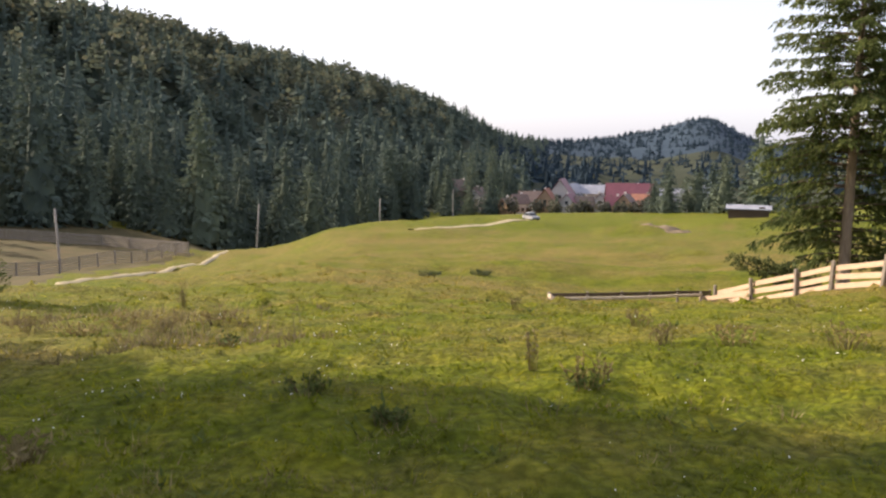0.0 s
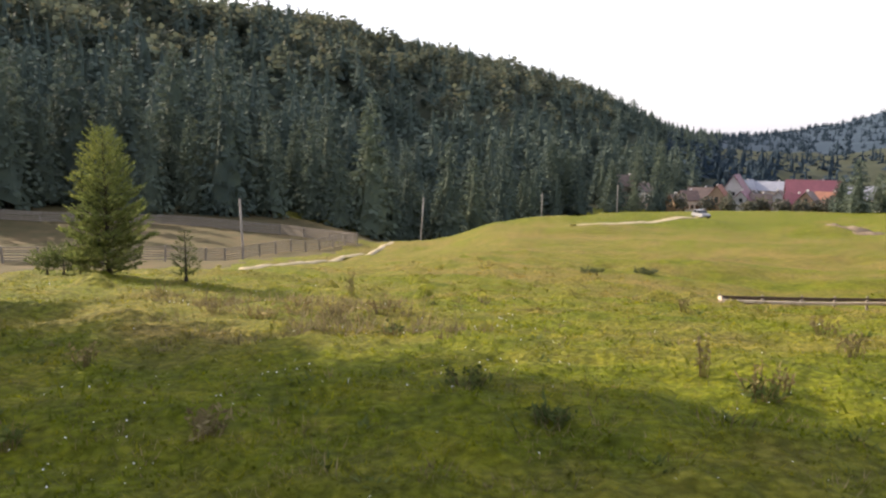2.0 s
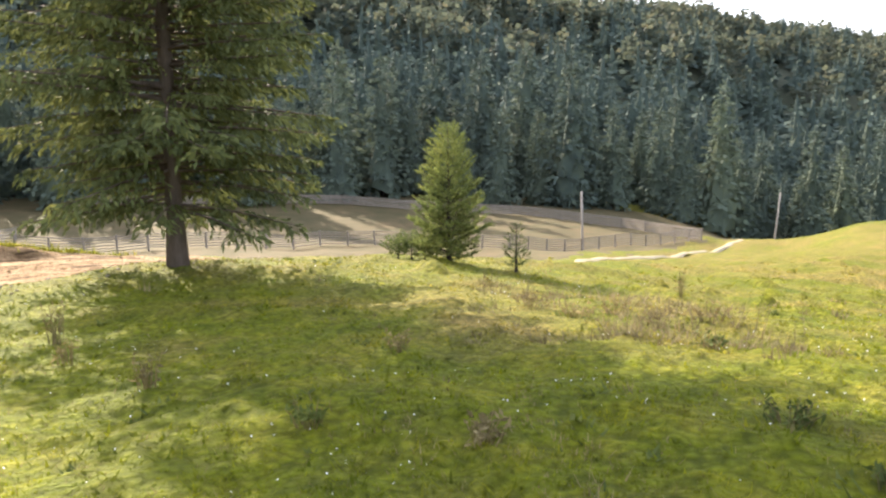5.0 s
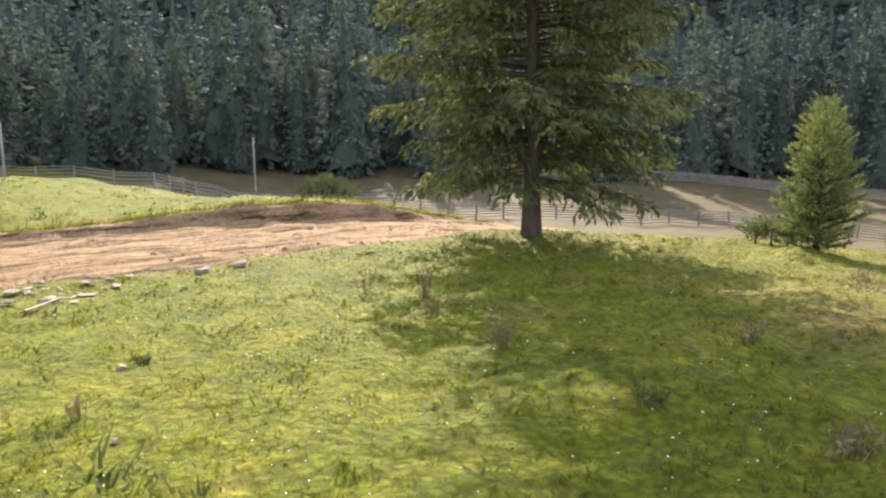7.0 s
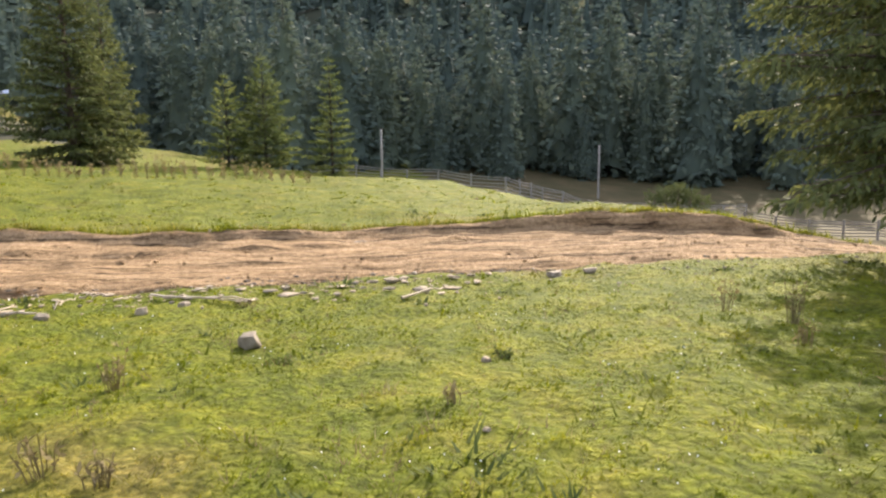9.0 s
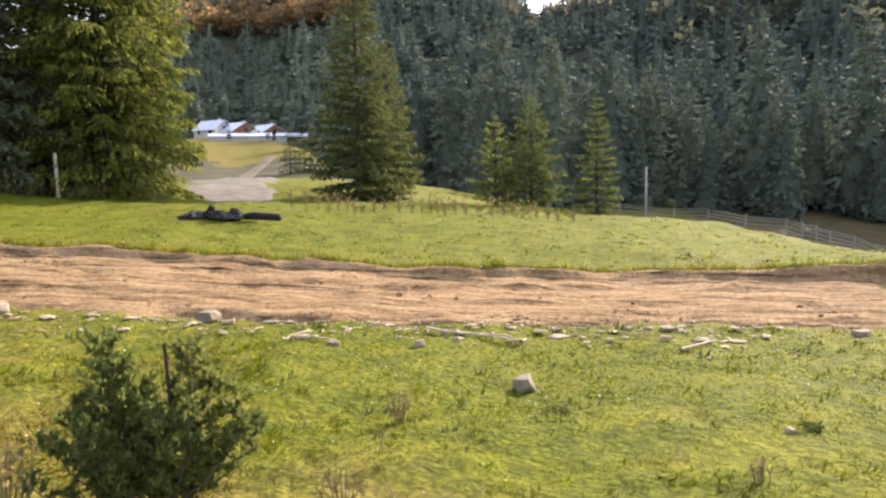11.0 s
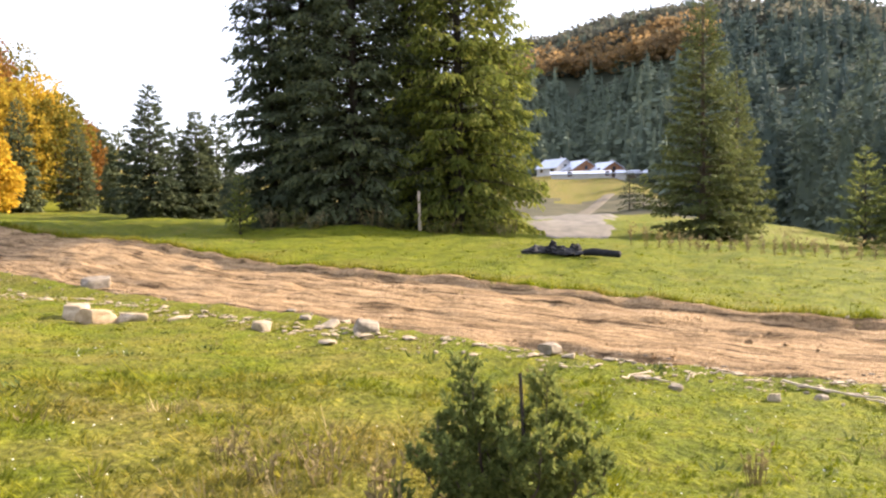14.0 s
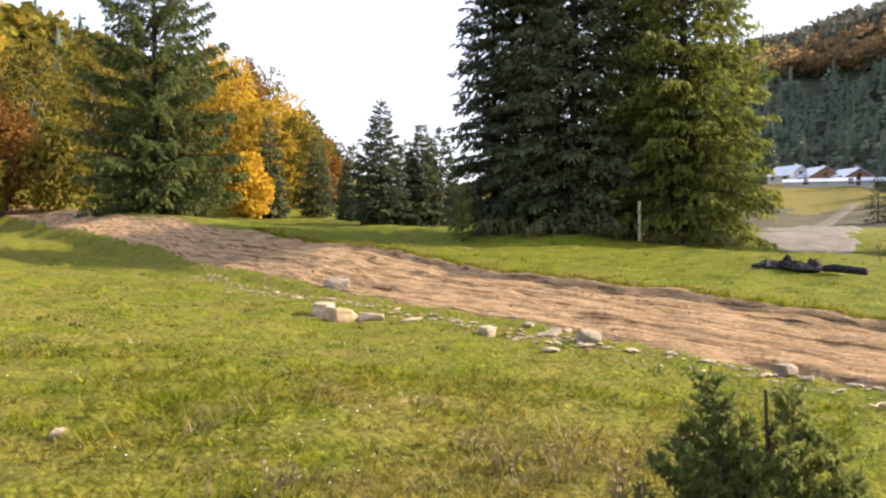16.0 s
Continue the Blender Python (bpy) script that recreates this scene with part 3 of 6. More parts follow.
def join(parts):
    vs, fs, n = [], [], 0
    for v, f in parts:
        vs.append(v)
        fs.append(np.asarray(f) + n)
        n += len(v)
    return np.vstack(vs), np.vstack(fs)


def sprigs(c, d, length, width, r):
    """Narrow leaf-like diamonds at c along d."""
    n = len(c)
    d = d / (np.linalg.norm(d, axis=1)[:, None] + 1e-9)
    w = np.cross(d, r.normal(size=(n, 3)))
    w /= np.linalg.norm(w, axis=1)[:, None] + 1e-9
    L, W = np.asarray(length).reshape(-1, 1), np.asarray(width).reshape(-1, 1)
    V = np.stack([c, c + d * L * 0.45 + w * W * 0.5, c + d * L, c + d * L * 0.45 - w * W * 0.5], 1).reshape(-1, 3)
    i = np.arange(n)[:, None] * 4
    return V, np.hstack([i, i + 1, i + 2, i + 3])


def crown_filler(height, radius, r, low=0.03, high=0.86, rings=5, sides=7, shape=1.0):
    """A ragged cone added inside a crown to fill its gaps and block light."""
    z = np.linspace(low, high, rings)
    t = np.arange(sides) * 6.283 / sides
    w = radius * ((1 - z / (high + 0.04)) ** shape)[:, None] * r.uniform(0.55, 1.25, (rings, sides))
    V = np.stack([np.cos(t) * w, np.sin(t) * w, z[:, None] + r.uniform(-0.3, 0.3, (rings, sides)) * (high - low) / rings], -1) * height
    return V.reshape(-1, 3), grid_faces(rings, sides, wrap=True)


def spruce_parts(height, radius, clear, seed, whorl=0.28, limbs=8, per=14, size=0.3, rise=0.15, sag=0.4, tip=0.15, hang=0.5, fan=0.3, shape=0.85, ragged=0.3, jitter=0.5, girth=1.0, upper=1e9, slot=None, flat=0.30):
    """Trunk, limb wood and needle sprays of a spruce standing at the origin: limbs that sag and lift at their tips, hung with branchlets."""
    r = rng(seed)
    tr = (0.0115 * height + 0.02) * girth
    hs = np.linspace(-0.25, height * 0.985, 14)
    flare = 1 + 0.5 * np.exp(-np.clip(hs, 0, None) / (0.025 * height))
    trunk = tube(np.stack([hs * 0, hs * 0, hs], 1), np.maximum(tr * (1 - hs / height) ** 0.8 * flare, 0.008), 10)
    wood, starts, ways, lengths, big = [], [], [], [], []
    for h in np.arange(clear, height * 0.97, whorl):
        turn = r.uniform(0, 6.283)
        for k in range(limbs):
            z0 = min(h + r.uniform(-jitter, jitter) * whorl, height * 0.98)
            f = max(0.0, (z0 - clear) / (height - clear))
            a = turn + (k + r.uniform(-0.35, 0.35)) * 6.283 / limbs
            # limbs left out towards the camera, so that the trunk shows
            if slot and z0 < slot[2] and abs((a - slot[0] + math.pi) % 6.283 - math.pi) < slot[1] and r.rand() < slot[3]:
                continue
            L = radius * (1 - f) ** shape * (0.72 + 0.28 * min(1, f * 9)) * (1 - ragged * r.rand() ** 1.3) + 0.04
            out = np.array([math.cos(a), math.sin(a), 0.0])
            side = np.array([-out[1], out[0], 0.0])
            sp = np.linspace(0, 1, 5)
            up = L * ((rise + 0.45 * f + r.normal(0, 0.05)) * sp - sag * (1 - 0.6 * f) * sp ** 2 + tip * sp ** 3)
            pts = np.outer(sp * L, out) + np.stack([sp * 0, sp * 0, z0 + up], 1)
            if L > 0.6 and z0 < upper:
                wood.append(tube(pts[::2], 0.012 * L * (1.15 - sp[::2]) + 0.003, 3))
            n = max(3, int((per if z0 < upper else per * 0.6) * L / radius + 2))
            q = r.uniform(0.08, 1.0, n) ** 0.8
            q[0] = 0.93
            wide = r.uniform(0.35, 1.15, n) * r.choice([-1, 1], n)
            wide[0] = 0.0
            starts.append(np.stack([np.interp(q, sp, pts[:, i]) for i in range(3)], 1))
            ways.append(np.outer(np.cos(wide), out) + np.outer(np.sin(wide), side) + np.outer(np.interp(q, sp, np.gradient(up, sp)) / L * 0.7 + r.normal(0, 0.14, n), [0, 0, 1.0]))
            lengths.append(fan * L * (1.12 - q) ** 0.6 * r.uniform(0.5, 1.15, n) + size * 0.5)
            big.append(np.full(n, (1.0 if z0 < upper else 2.2) * (0.5 + 0.5 * (1 - f) ** 0.7)))
    S, D, LB, G = np.vstack(starts), np.vstack(ways), np.concatenate(lengths), np.concatenate(big)
    k = np.clip(np.ceil(LB / (size * G * 0.55)), 1, 9).astype(int)
    ix = np.repeat(np.arange(len(k)), k)
    t = (np.arange(len(ix)) - np.repeat(np.cumsum(k) - k, k) + r.rand(len(ix))) / k[ix]
    lb = LB[ix][:, None]
    c = S[ix] + D[ix] * lb * t[:, None] - np.outer(hang * 0.45 * LB[ix] * t ** 2, [0, 0, 1.0])
    d = D[ix] + r.normal(0, 0.38, (len(ix), 3)) - np.outer(hang * (0.25 + 0.9 * t), [0, 0, 1.0])
    leaf = size * G[ix]
    needles = [sprigs(c, d, leaf * r.uniform(0.65, 1.4, len(ix)), leaf * flat * r.uniform(0.65, 1.3, len(ix)), r)]
    n = 16
    top = np.stack([r.normal(0, 0.01, n), r.normal(0, 0.01, n), np.linspace(height * 0.93, height, n)], 1)
    needles.append(sprigs(top, np.stack([r.normal(0, 0.5, n), r.normal(0, 0.5, n), r.uniform(0.5, 1.5, n)], 1), np.full(n, size * 0.6), np.full(n, size * 0.2), r))
    # Solid filler in the unseen upper crown, added to throw a dense shadow.
    if upper < height:
        needles.append(crown_filler(height, 0.72 * radius / height, r, upper / height + 0.02, 0.95, 14, 14, shape))
    return trunk, (join(wood) if wood else None), join(needles)


def tree_thing(name, pieces, mats, label, category="tree", group=""):
    """A tree: an Empty at its foot with trunk, limbs and crown."""
    e = tagged(new(name), label, category, group)
    for nm, data, m in zip(("trunk", "limb_wood", "crown"), pieces, mats):
        if data is not None:
            mesh_object(nm, data[0], data[1], m, nm != "crown", e)
    return e


def put(ob, az, r, turn=0.0, scale=1.0, dz=0.0):
    ob.location = at(az, r, dz)
    ob.rotation_euler = (0, 0, radians(turn))
    ob.scale = (scale, scale, scale)
    return ob


def spruce(az, r, height, radius, clear, seed, label, name="spruce", mats=None, group="", **kw):
    e = tree_thing(name, spruce_parts(height, radius, clear, seed, **kw), mats or (M_BARK, M_BARK, M_SPRUCE), label, "tree", group)
    return put(e, az, r)


def leafy_parts(height, radius, seed, leaves=1500, size=0.45, blobs=11, trunk_h=0.35):
    r = rng(seed)
    trunk = tube([(0, 0, -0.3), (0.02 * height, 0, height * 0.3), (0, 0.02 * height, height * 0.85)], [0.02 * height + 0.02, 0.014 * height + 0.02, 0.01], 7)
    cs, wood = [], []
    for k in range(blobs):
        f = (k + 0.5) / blobs
        a = k * 2.4 + r.uniform(-0.5, 0.5)
        w = radius * math.sin(math.pi * (0.18 + 0.75 * f)) * 0.62
        cs.append((math.cos(a) * w, math.sin(a) * w, height * (trunk_h + (0.93 - trunk_h) * f)))
        wood.append(tube([(0, 0, height * (trunk_h * 0.7 + 0.4 * f)), (np.array(cs[-1]) * 0.6 + [0, 0, 0.15 * height * (trunk_h + 0.2 * f)]), cs[-1]], [0.008 * height, 0.005 * height, 0.003], 4))
    cs = np.array(cs)
    pick = r.randint(0, blobs, leaves)
    d = r.normal(size=(leaves, 3))
    d /= np.linalg.norm(d, axis=1)[:, None]
    c = cs[pick] + d * (radius * 0.5 * r.uniform(0.35, 1.0, (leaves, 1)) ** 0.6) * [1, 1, 0.8]
    return trunk, join(wood), sprigs(c, d + r.normal(0, 0.8, (leaves, 3)) + [0, 0, -0.3], size * r.uniform(0.6, 1.3, leaves), size * r.uniform(0.5, 0.9, leaves), r)


def box_data(sx, sy, sz, origin=(0, 0, 0), bevel=0.0):
    """A box with its base centre at origin; chamfered edges when bevel is given."""
    bm = bmesh.new()
    bmesh.ops.create_cube(bm, size=1)
    bmesh.ops.scale(bm, vec=(sx, sy, sz), verts=bm.verts)
    bmesh.ops.translate(bm, vec=(origin[0], origin[1], origin[2] + sz / 2), verts=bm.verts)
    if bevel:
        bmesh.ops.bevel(bm, geom=bm.edges[:], offset=bevel, segments=1, affect="EDGES")
    return bm


def part(name, bm, mat, parent=None, label=""):
    me = bpy.data.meshes.new(name)
    bm.to_mesh(me)
    bm.free()
    me.materials.append(mat)
    ob = new(name, me)
    if parent:
        ob.parent = parent
    if label:
        ob["label"] = label
    return ob


# ---- the spruces near the track ----
MATS_BRIGHT = (M_BARK_DARK, M_BARK_DARK, M_SPRUCE_BRIGHT)
MATS_OLD = (M_BARK, M_BARK, M_SPRUCE)
MATS_DARK = (M_BARK_DARK, M_BARK_DARK, M_SPRUCE_DARK)
spruce(54.4, 15.4, 16.5, 3.5, 1.15, 11, "tall old spruce with drooping dark branches beside the track", per=62, whorl=0.27, limbs=9, size=0.165, rise=0.1, sag=0.46, tip=0.24, hang=0.9, fan=0.26, shape=0.75, ragged=0.45, girth=0.72, upper=6.4, slot=(-0.6, 0.4, 4.5, 0.65), flat=0.34)
spruce(35.6, 19.8, 3.45, 1.08, 0.05, 12, "bushy young spruce with bright green tips on the pasture", mats=(M_BARK_DARK, M_BARK_DARK, M_BUSH), per=40, whorl=0.16, limbs=10, size=0.10, rise=0.42, sag=0.2, tip=0.15, hang=-0.15, fan=0.34, shape=0.62, ragged=0.42)
spruce(30.6, 18.3, 1.1, 0.36, 0.08, 13, "small spruce sapling in the grass", name="spruce_sapling", mats=MATS_BRIGHT, per=16, whorl=0.15, limbs=6, size=0.07, rise=0.45, sag=0.1, hang=-0.1, shape=0.8, jitter=0.15, ragged=0.4)
tall_spruce = spruce(-27.7, 39.0, 21.0, 4.6, 1.9, 14, "tall spruce with a pale bare lower trunk behind the board fence", mats=(M_BARK_PALE, M_BARK, M_SPRUCE_BRIGHT), flat=0.42, per=56, whorl=0.45, limbs=8, size=0.27, rise=0.15, sag=0.5, tip=0.1, hang=1.0, fan=0.26, shape=0.3, ragged=0.55, upper=15.0, slot=(-2.05, 1.0, 6.5, 0.93))
for bx, by, h0, h1, wd in ((-1.75, 0.85, 3.5, 2.9, 0.045), (-1.15, 0.6, 2.6, 2.55, 0.035)):
    dead = tube([(0, 0, h0), (bx * 0.4, by * 0.4, h0 + 0.1), (bx * 0.75, by * 0.75, (h0 + h1) / 2 + 0.1), (bx, by, h1)], [wd, wd * 0.8, wd * 0.6, wd * 0.3], 5)
    mesh_object("dead_limb", dead[0], dead[1], M_BARK_PALE, True, tall_spruce)
CLUSTER = [(127.3, 46, 17, 3.6), (129.8, 43.5, 25, 4.7), (133.6, 46.5, 27, 4.4), (137.4, 44, 26, 5.0), (141.0, 47, 25, 4.8), (143.2, 46.5, 21, 3.3), (131.8, 51, 25, 4.4), (139.4, 51, 26, 4.6)]
# Sunward spruces take the lit needle tone, the shaded rest the dark one.
for i, (az, r, h, w) in enumerate(CLUSTER):
    spruce(az, r, h, w, 0.4 if i != 2 else 1.2, 20 + i, "tall dense spruce in the clump beyond the track", group="spruces in the clump", per=10 if i > 5 else 28, flat=0.5, whorl=0.52, limbs=9, size=0.31, rise=0.12, sag=0.55, tip=0.18, hang=1.5 if i < 2 else 0.9, fan=0.27, shape=0.42, ragged=0.5, jitter=0.9, upper=14.5, mats=(M_BARK_DARK, M_BARK_DARK, M_SPRUCE_LIT_YELLOW) if i < 2 else MATS_DARK)
spruce(112.6, 50, 16.1, 3.7, 0.3, 30, "pointed spruce standing alone at the edge of the pasture", mats=MATS_OLD, flat=0.42, per=42, whorl=0.42, limbs=8, size=0.29, rise=0.2, sag=0.4, tip=0.15, hang=0.5, fan=0.3, shape=0.9, ragged=0.5)
spruce(110.4, 53, 10.8, 2.8, 0.2, 31, "spruce close beside a taller one", flat=0.42, per=34, whorl=0.42, limbs=8, size=0.29, rise=0.2, sag=0.35, hang=0.5, shape=0.85, ragged=0.45)
spruce(100.0, 44, 6.2, 2.3, 0.1, 32, "young spruce at the edge of the pasture", mats=MATS_BRIGHT, flat=0.4, per=40, whorl=0.34, limbs=8, size=0.2, rise=0.35, sag=0.3, tip=0.1, hang=0.15, shape=0.9, ragged=0.5, jitter=0.3)
spruce(102.6, 44, 4.9, 1.9, 0.1, 33, "young open spruce at the edge of the pasture", mats=MATS_BRIGHT, flat=0.4, per=34, whorl=0.46, limbs=7, size=0.2, rise=0.35, sag=0.3, tip=0.1, hang=0.15, shape=0.85, ragged=0.5, jitter=0.15)
spruce(95.3, 45, 6.9, 1.65, 0.1, 34, "slender young spruce at the edge of the pasture", mats=MATS_BRIGHT, flat=0.4, per=32, whorl=0.42, limbs=7, size=0.2, rise=0.25, sag=0.3, tip=0.1, hang=0.25, shape=0.85, ragged=0.45, jitter=0.15)
spruce(145.6, 42, 3.2, 0.85, 0.1, 35, "small light green spruce before the clump", mats=(M_BARK_DARK, M_BARK_DARK, M_SPRUCE_LIT_YELLOW), per=14, whorl=0.28, limbs=7, size=0.15, rise=0.4, sag=0.2, hang=0.0, shape=0.8, jitter=0.15)
spruce(151.6, 62, 10.4, 3.3, 0.2, 36, "dark spruce beyond the pasture", mats=MATS_DARK, flat=0.5, per=42, whorl=0.42, limbs=9, size=0.34, rise=0.2, sag=0.4, hang=0.5, shape=0.85, ragged=0.5, jitter=0.3)
spruce(148.6, 64, 8.8, 2.5, 0.2, 37, "dark spruce beyond the pasture", mats=MATS_DARK, flat=0.5, per=42, whorl=0.42, limbs=9, size=0.34, rise=0.2, sag=0.4, hang=0.5, shape=0.85, ragged=0.5, jitter=0.3)
spruce(167.3, 71, 29, 8.6, 0.3, 38, "tall spruce with wide tiered branches above the track", flat=0.45, per=105, whorl=1.2, limbs=10, size=0.46, rise=0.1, sag=0.62, tip=0.4, hang=1.7, fan=0.17, shape=0.5, ragged=0.55, jitter=0.45, mats=MATS_BRIGHT)
spruce(117.6, 110, 6.5, 1.8, 0.1, 39, "small dark spruce on the slope below the farm", mats=MATS_DARK, per=10, whorl=0.5, limbs=7, size=0.35)
spruce(116.6, 112, 5.0, 1.6, 0.1, 40, "small pale green spruce on the slope below the farm", mats=(M_BARK_DARK, M_BARK_DARK, M_SPRUCE_LIT_YELLOW), per=10, whorl=0.5, limbs=7, size=0.35)

# the little spruce bush close to the camera, broken at the top
bush = tagged(new("spruce_bush"), "low bushy spruce with a broken dead leader", "bush")
rb = rng(50)
needles, twigs = [], []


def brush(p, q, n, length):
    """Needles standing out all round a twig from p to q, laid towards its tip."""
    d = (q - p) / (np.linalg.norm(q - p) + 1e-9)
    s = rb.uniform(0.05, 1.0, (n, 1))
    side = rb.normal(size=(n, 3))
    needles.append(sprigs(p + (q - p) * s, d * 0.9 + side * 0.55, length * rb.uniform(0.7, 1.3, n), length * rb.uniform(0.28, 0.46, n), rb))


BUSH_STEMS = [(-0.20, 0.02, 1.02), (-0.12, 0.10, 0.86), (0.36, 0.0, 0.95), (0.46, 0.10, 0.80), (-0.46, 0.0, 0.66), (-0.62, 0.12, 0.46), (0.08, -0.25, 0.62), (0.66, -0.05, 0.66), (0.80, 0.10, 0.42), (-0.34, -0.22, 0.56), (0.30, -0.28, 0.66), (-0.28, 0.15, 0.97), (0.22, 0.15, 0.72), (0.02, 0.05, 0.74), (-0.75, -0.1, 0.28), (0.55, -0.22, 0.46), (-0.2, -0.3, 0.42), (0.12, 0.22, 0.5), (-0.5, 0.25, 0.5)]
for tx, ty, h in BUSH_STEMS:
    base = np.array([tx * 0.25 + 0.05, ty * 0.2, -0.03])
    tip = np.array([tx, ty, h])
    sp = np.linspace(0, 1, 9)[:, None]
    line = base + (tip - base) * sp + np.array([tx, ty, 0]) * 0.25 * np.sin(sp * 3.14) + rb.normal(0, 0.008, (9, 3))
    v, f = tube(line, np.linspace(0.014, 0.003, 9) * (0.5 + 0.5 * h), 5)
    mesh_object("stem", v, f, M_BARK, True, bush)
    brush(line[6], line[8], 46, 0.045)
    for s in np.arange(0.08, 0.97, 0.026 / h):
        p = np.array([np.interp(s, sp[:, 0], line[:, k]) for k in range(3)])
        a = rb.uniform(0, 6.283)
        L = (0.27 * (1 - s) ** 0.7 + 0.05) * rb.uniform(0.35, 1.15) * (0.55 + 0.5 * h)
        q = p + L * np.array([math.cos(a), math.sin(a), rb.uniform(0.25, 0.95)])
        twigs.append(tube([p, (p + q) / 2 - [0, 0, 0.01], q], [0.004, 0.003, 0.0015], 3))
        brush(p, q, int(16 + 140 * L), 0.056)
        for k in range(int(L / 0.06)):
            m = p + (q - p) * rb.uniform(0.3, 0.9)
            b = a + rb.choice([-0.8, 0.8])
            brush(m, m + rb.uniform(0.04, 0.10) * np.array([math.cos(b), math.sin(b), rb.uniform(0.0, 0.8)]), 14, 0.042)
v, f = join(twigs)
mesh_object("twig_wood", v, f, M_BARK, False, bush)["kind"] = "stuff"
v, f = join(needles)
mesh_object("crown", v, f, M_BUSH, False, bush)
v, f = tube([(0.18, 0, 0), (0.20, 0, 0.4), (0.17, 0.01, 0.93), (0.17, 0.01, 0.935)], [0.020, 0.017, 0.013, 0.004], 7)
mesh_object("broken_leader", v, f, M_BARK_DARK, True, bush)
put(bush, 125.8, 4.9, 126)
bush.scale = (0.79, 0.79, 1.0)

# ---- woods on the hills ----
def far_spruce(seed, n, size, wide=0.75):
    """A ragged spruce of unit height, made of drooping sprays, for the distant woods."""
    r = rng(seed)
    f = np.sort(1 - np.sqrt(r.uniform(0.002, 1, n)))
    t = np.arange(n) * 2.399 + r.uniform(-0.4, 0.4, n)
    rad = (0.21 * (1 - f) ** 1.0) * r.uniform(0.25, 0.85, n)
    out = np.stack([np.cos(t), np.sin(t), 0 * t], 1)
    c = out * rad[:, None] + np.stack([0 * t, 0 * t, 0.05 + 0.93 * f], 1)
    d = out + np.stack([0 * t, 0 * t, r.uniform(-0.9, 0.1, n)], 1)
    L = size * (0.25 + 0.75 * (1 - f)) * r.uniform(0.7, 1.3, n)
    v, q = sprigs(c, d, L, L * wide, r)
    return join([(v, q), crown_filler(1.0, 0.12, r)])


def far_leafy(seed, n=42, size=0.26):
    r = rng(seed)
    d = r.normal(size=(n, 3))
    d /= np.linalg.norm(d, axis=1)[:, None]
    c = d * r.uniform(0.15, 0.36, (n, 1)) * [0.85, 0.85, 1.1] + [0, 0, 0.55]
    v, f = sprigs(c, d + r.normal(0, 0.7, (n, 3)), np.full(n, size), np.full(n, size * 0.85), r)
    return v, f


def scatter(name, kinds, places, heights, mat, label, category="woods", seed=1):
    """Many far trees in one mesh."""
    r = rng(seed)
    vs, fs, n = [], [], 0
    which = r.randint(0, len(kinds), len(places))
    turn = r.uniform(0, 6.283, len(places))
    fat = r.uniform(0.95, 1.5, len(places))
    for k, (v, f) in enumerate(kinds):
        ix = np.where(which == k)[0]
        c, s = np.cos(turn[ix]), np.sin(turn[ix])
        w = (heights[ix] * fat[ix])[:, None]
        X = (v[None, :, 0] * c[:, None] - v[None, :, 1] * s[:, None]) * w + places[ix, 0:1]
        Y = (v[None, :, 0] * s[:, None] + v[None, :, 1] * c[:, None]) * w + places[ix, 1:2]
        Z = v[None, :, 2] * heights[ix][:, None] + places[ix, 2:3]
        vs.append(np.stack([X, Y, Z], -1).reshape(-1, 3))
        fs.append((f[None] + (np.arange(len(ix)) * len(v))[:, None, None]).reshape(-1, f.shape[1]) + n)
        n += len(ix) * len(v)
    return tagged(mesh_object(name, np.vstack(vs), np.vstack(fs), mat), label, category, kind="stuff")


def wood_places(n, az0, az1, back, seed, lead=0.0, keep=None):
    """Places on the hillside between its foot and its ridge."""
    r = rng(seed)
    az = r.uniform(az0, az1, n)
    fr, tr = curve(az, FOOT_R), curve(az, TOP_R)
    rr = np.sqrt(r.uniform((fr + lead) ** 2, (fr + (tr - fr) * back) ** 2))
    if keep is not None:
        k = keep(az, (rr - fr) / (tr - fr), r)
        az, rr = az[k], rr[k]
    x, y = -np.sin(np.radians(az)) * rr, np.cos(np.radians(az)) * rr
    return np.stack([x, y, land(x, y)], 1), az, rr


FAR_KINDS = [far_spruce(s, 46, 0.2, 0.7) for s in (1, 2, 3, 4)]
NEAR_KINDS = [far_spruce(s, 230, 0.115, 0.6) for s in (14, 15, 16)]
P, az, rr = wood_places(4300, -7.5, 114, 1.08, 60, 12, lambda a, f, r: (f < np.where(a < 90, 0.38, 0.22)) | ((a > 90) & (f < 0.66) & (r.rand(len(a)) < 0.75)) | ((r.rand(len(a)) < np.where(a < 4, 0.9, 0.36)) & ~((a > 93) & (a < 101) & (f > 0.62) & (r.rand(len(a)) < 0.8))))
close = rr < curve(az, FOOT_R) + 75
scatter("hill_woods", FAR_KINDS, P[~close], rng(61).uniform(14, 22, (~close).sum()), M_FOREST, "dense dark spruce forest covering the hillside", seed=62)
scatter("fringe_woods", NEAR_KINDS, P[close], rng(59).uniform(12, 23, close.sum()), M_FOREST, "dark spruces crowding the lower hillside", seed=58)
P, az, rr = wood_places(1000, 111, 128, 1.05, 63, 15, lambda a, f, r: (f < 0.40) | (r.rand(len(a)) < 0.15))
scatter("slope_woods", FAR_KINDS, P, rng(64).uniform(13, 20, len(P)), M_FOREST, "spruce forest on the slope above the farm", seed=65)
LEAF_KINDS = [far_leafy(s) for s in (1, 2, 3)]
FINE_KINDS = [far_leafy(s, 58, 0.175) for s in (4, 5, 6)]
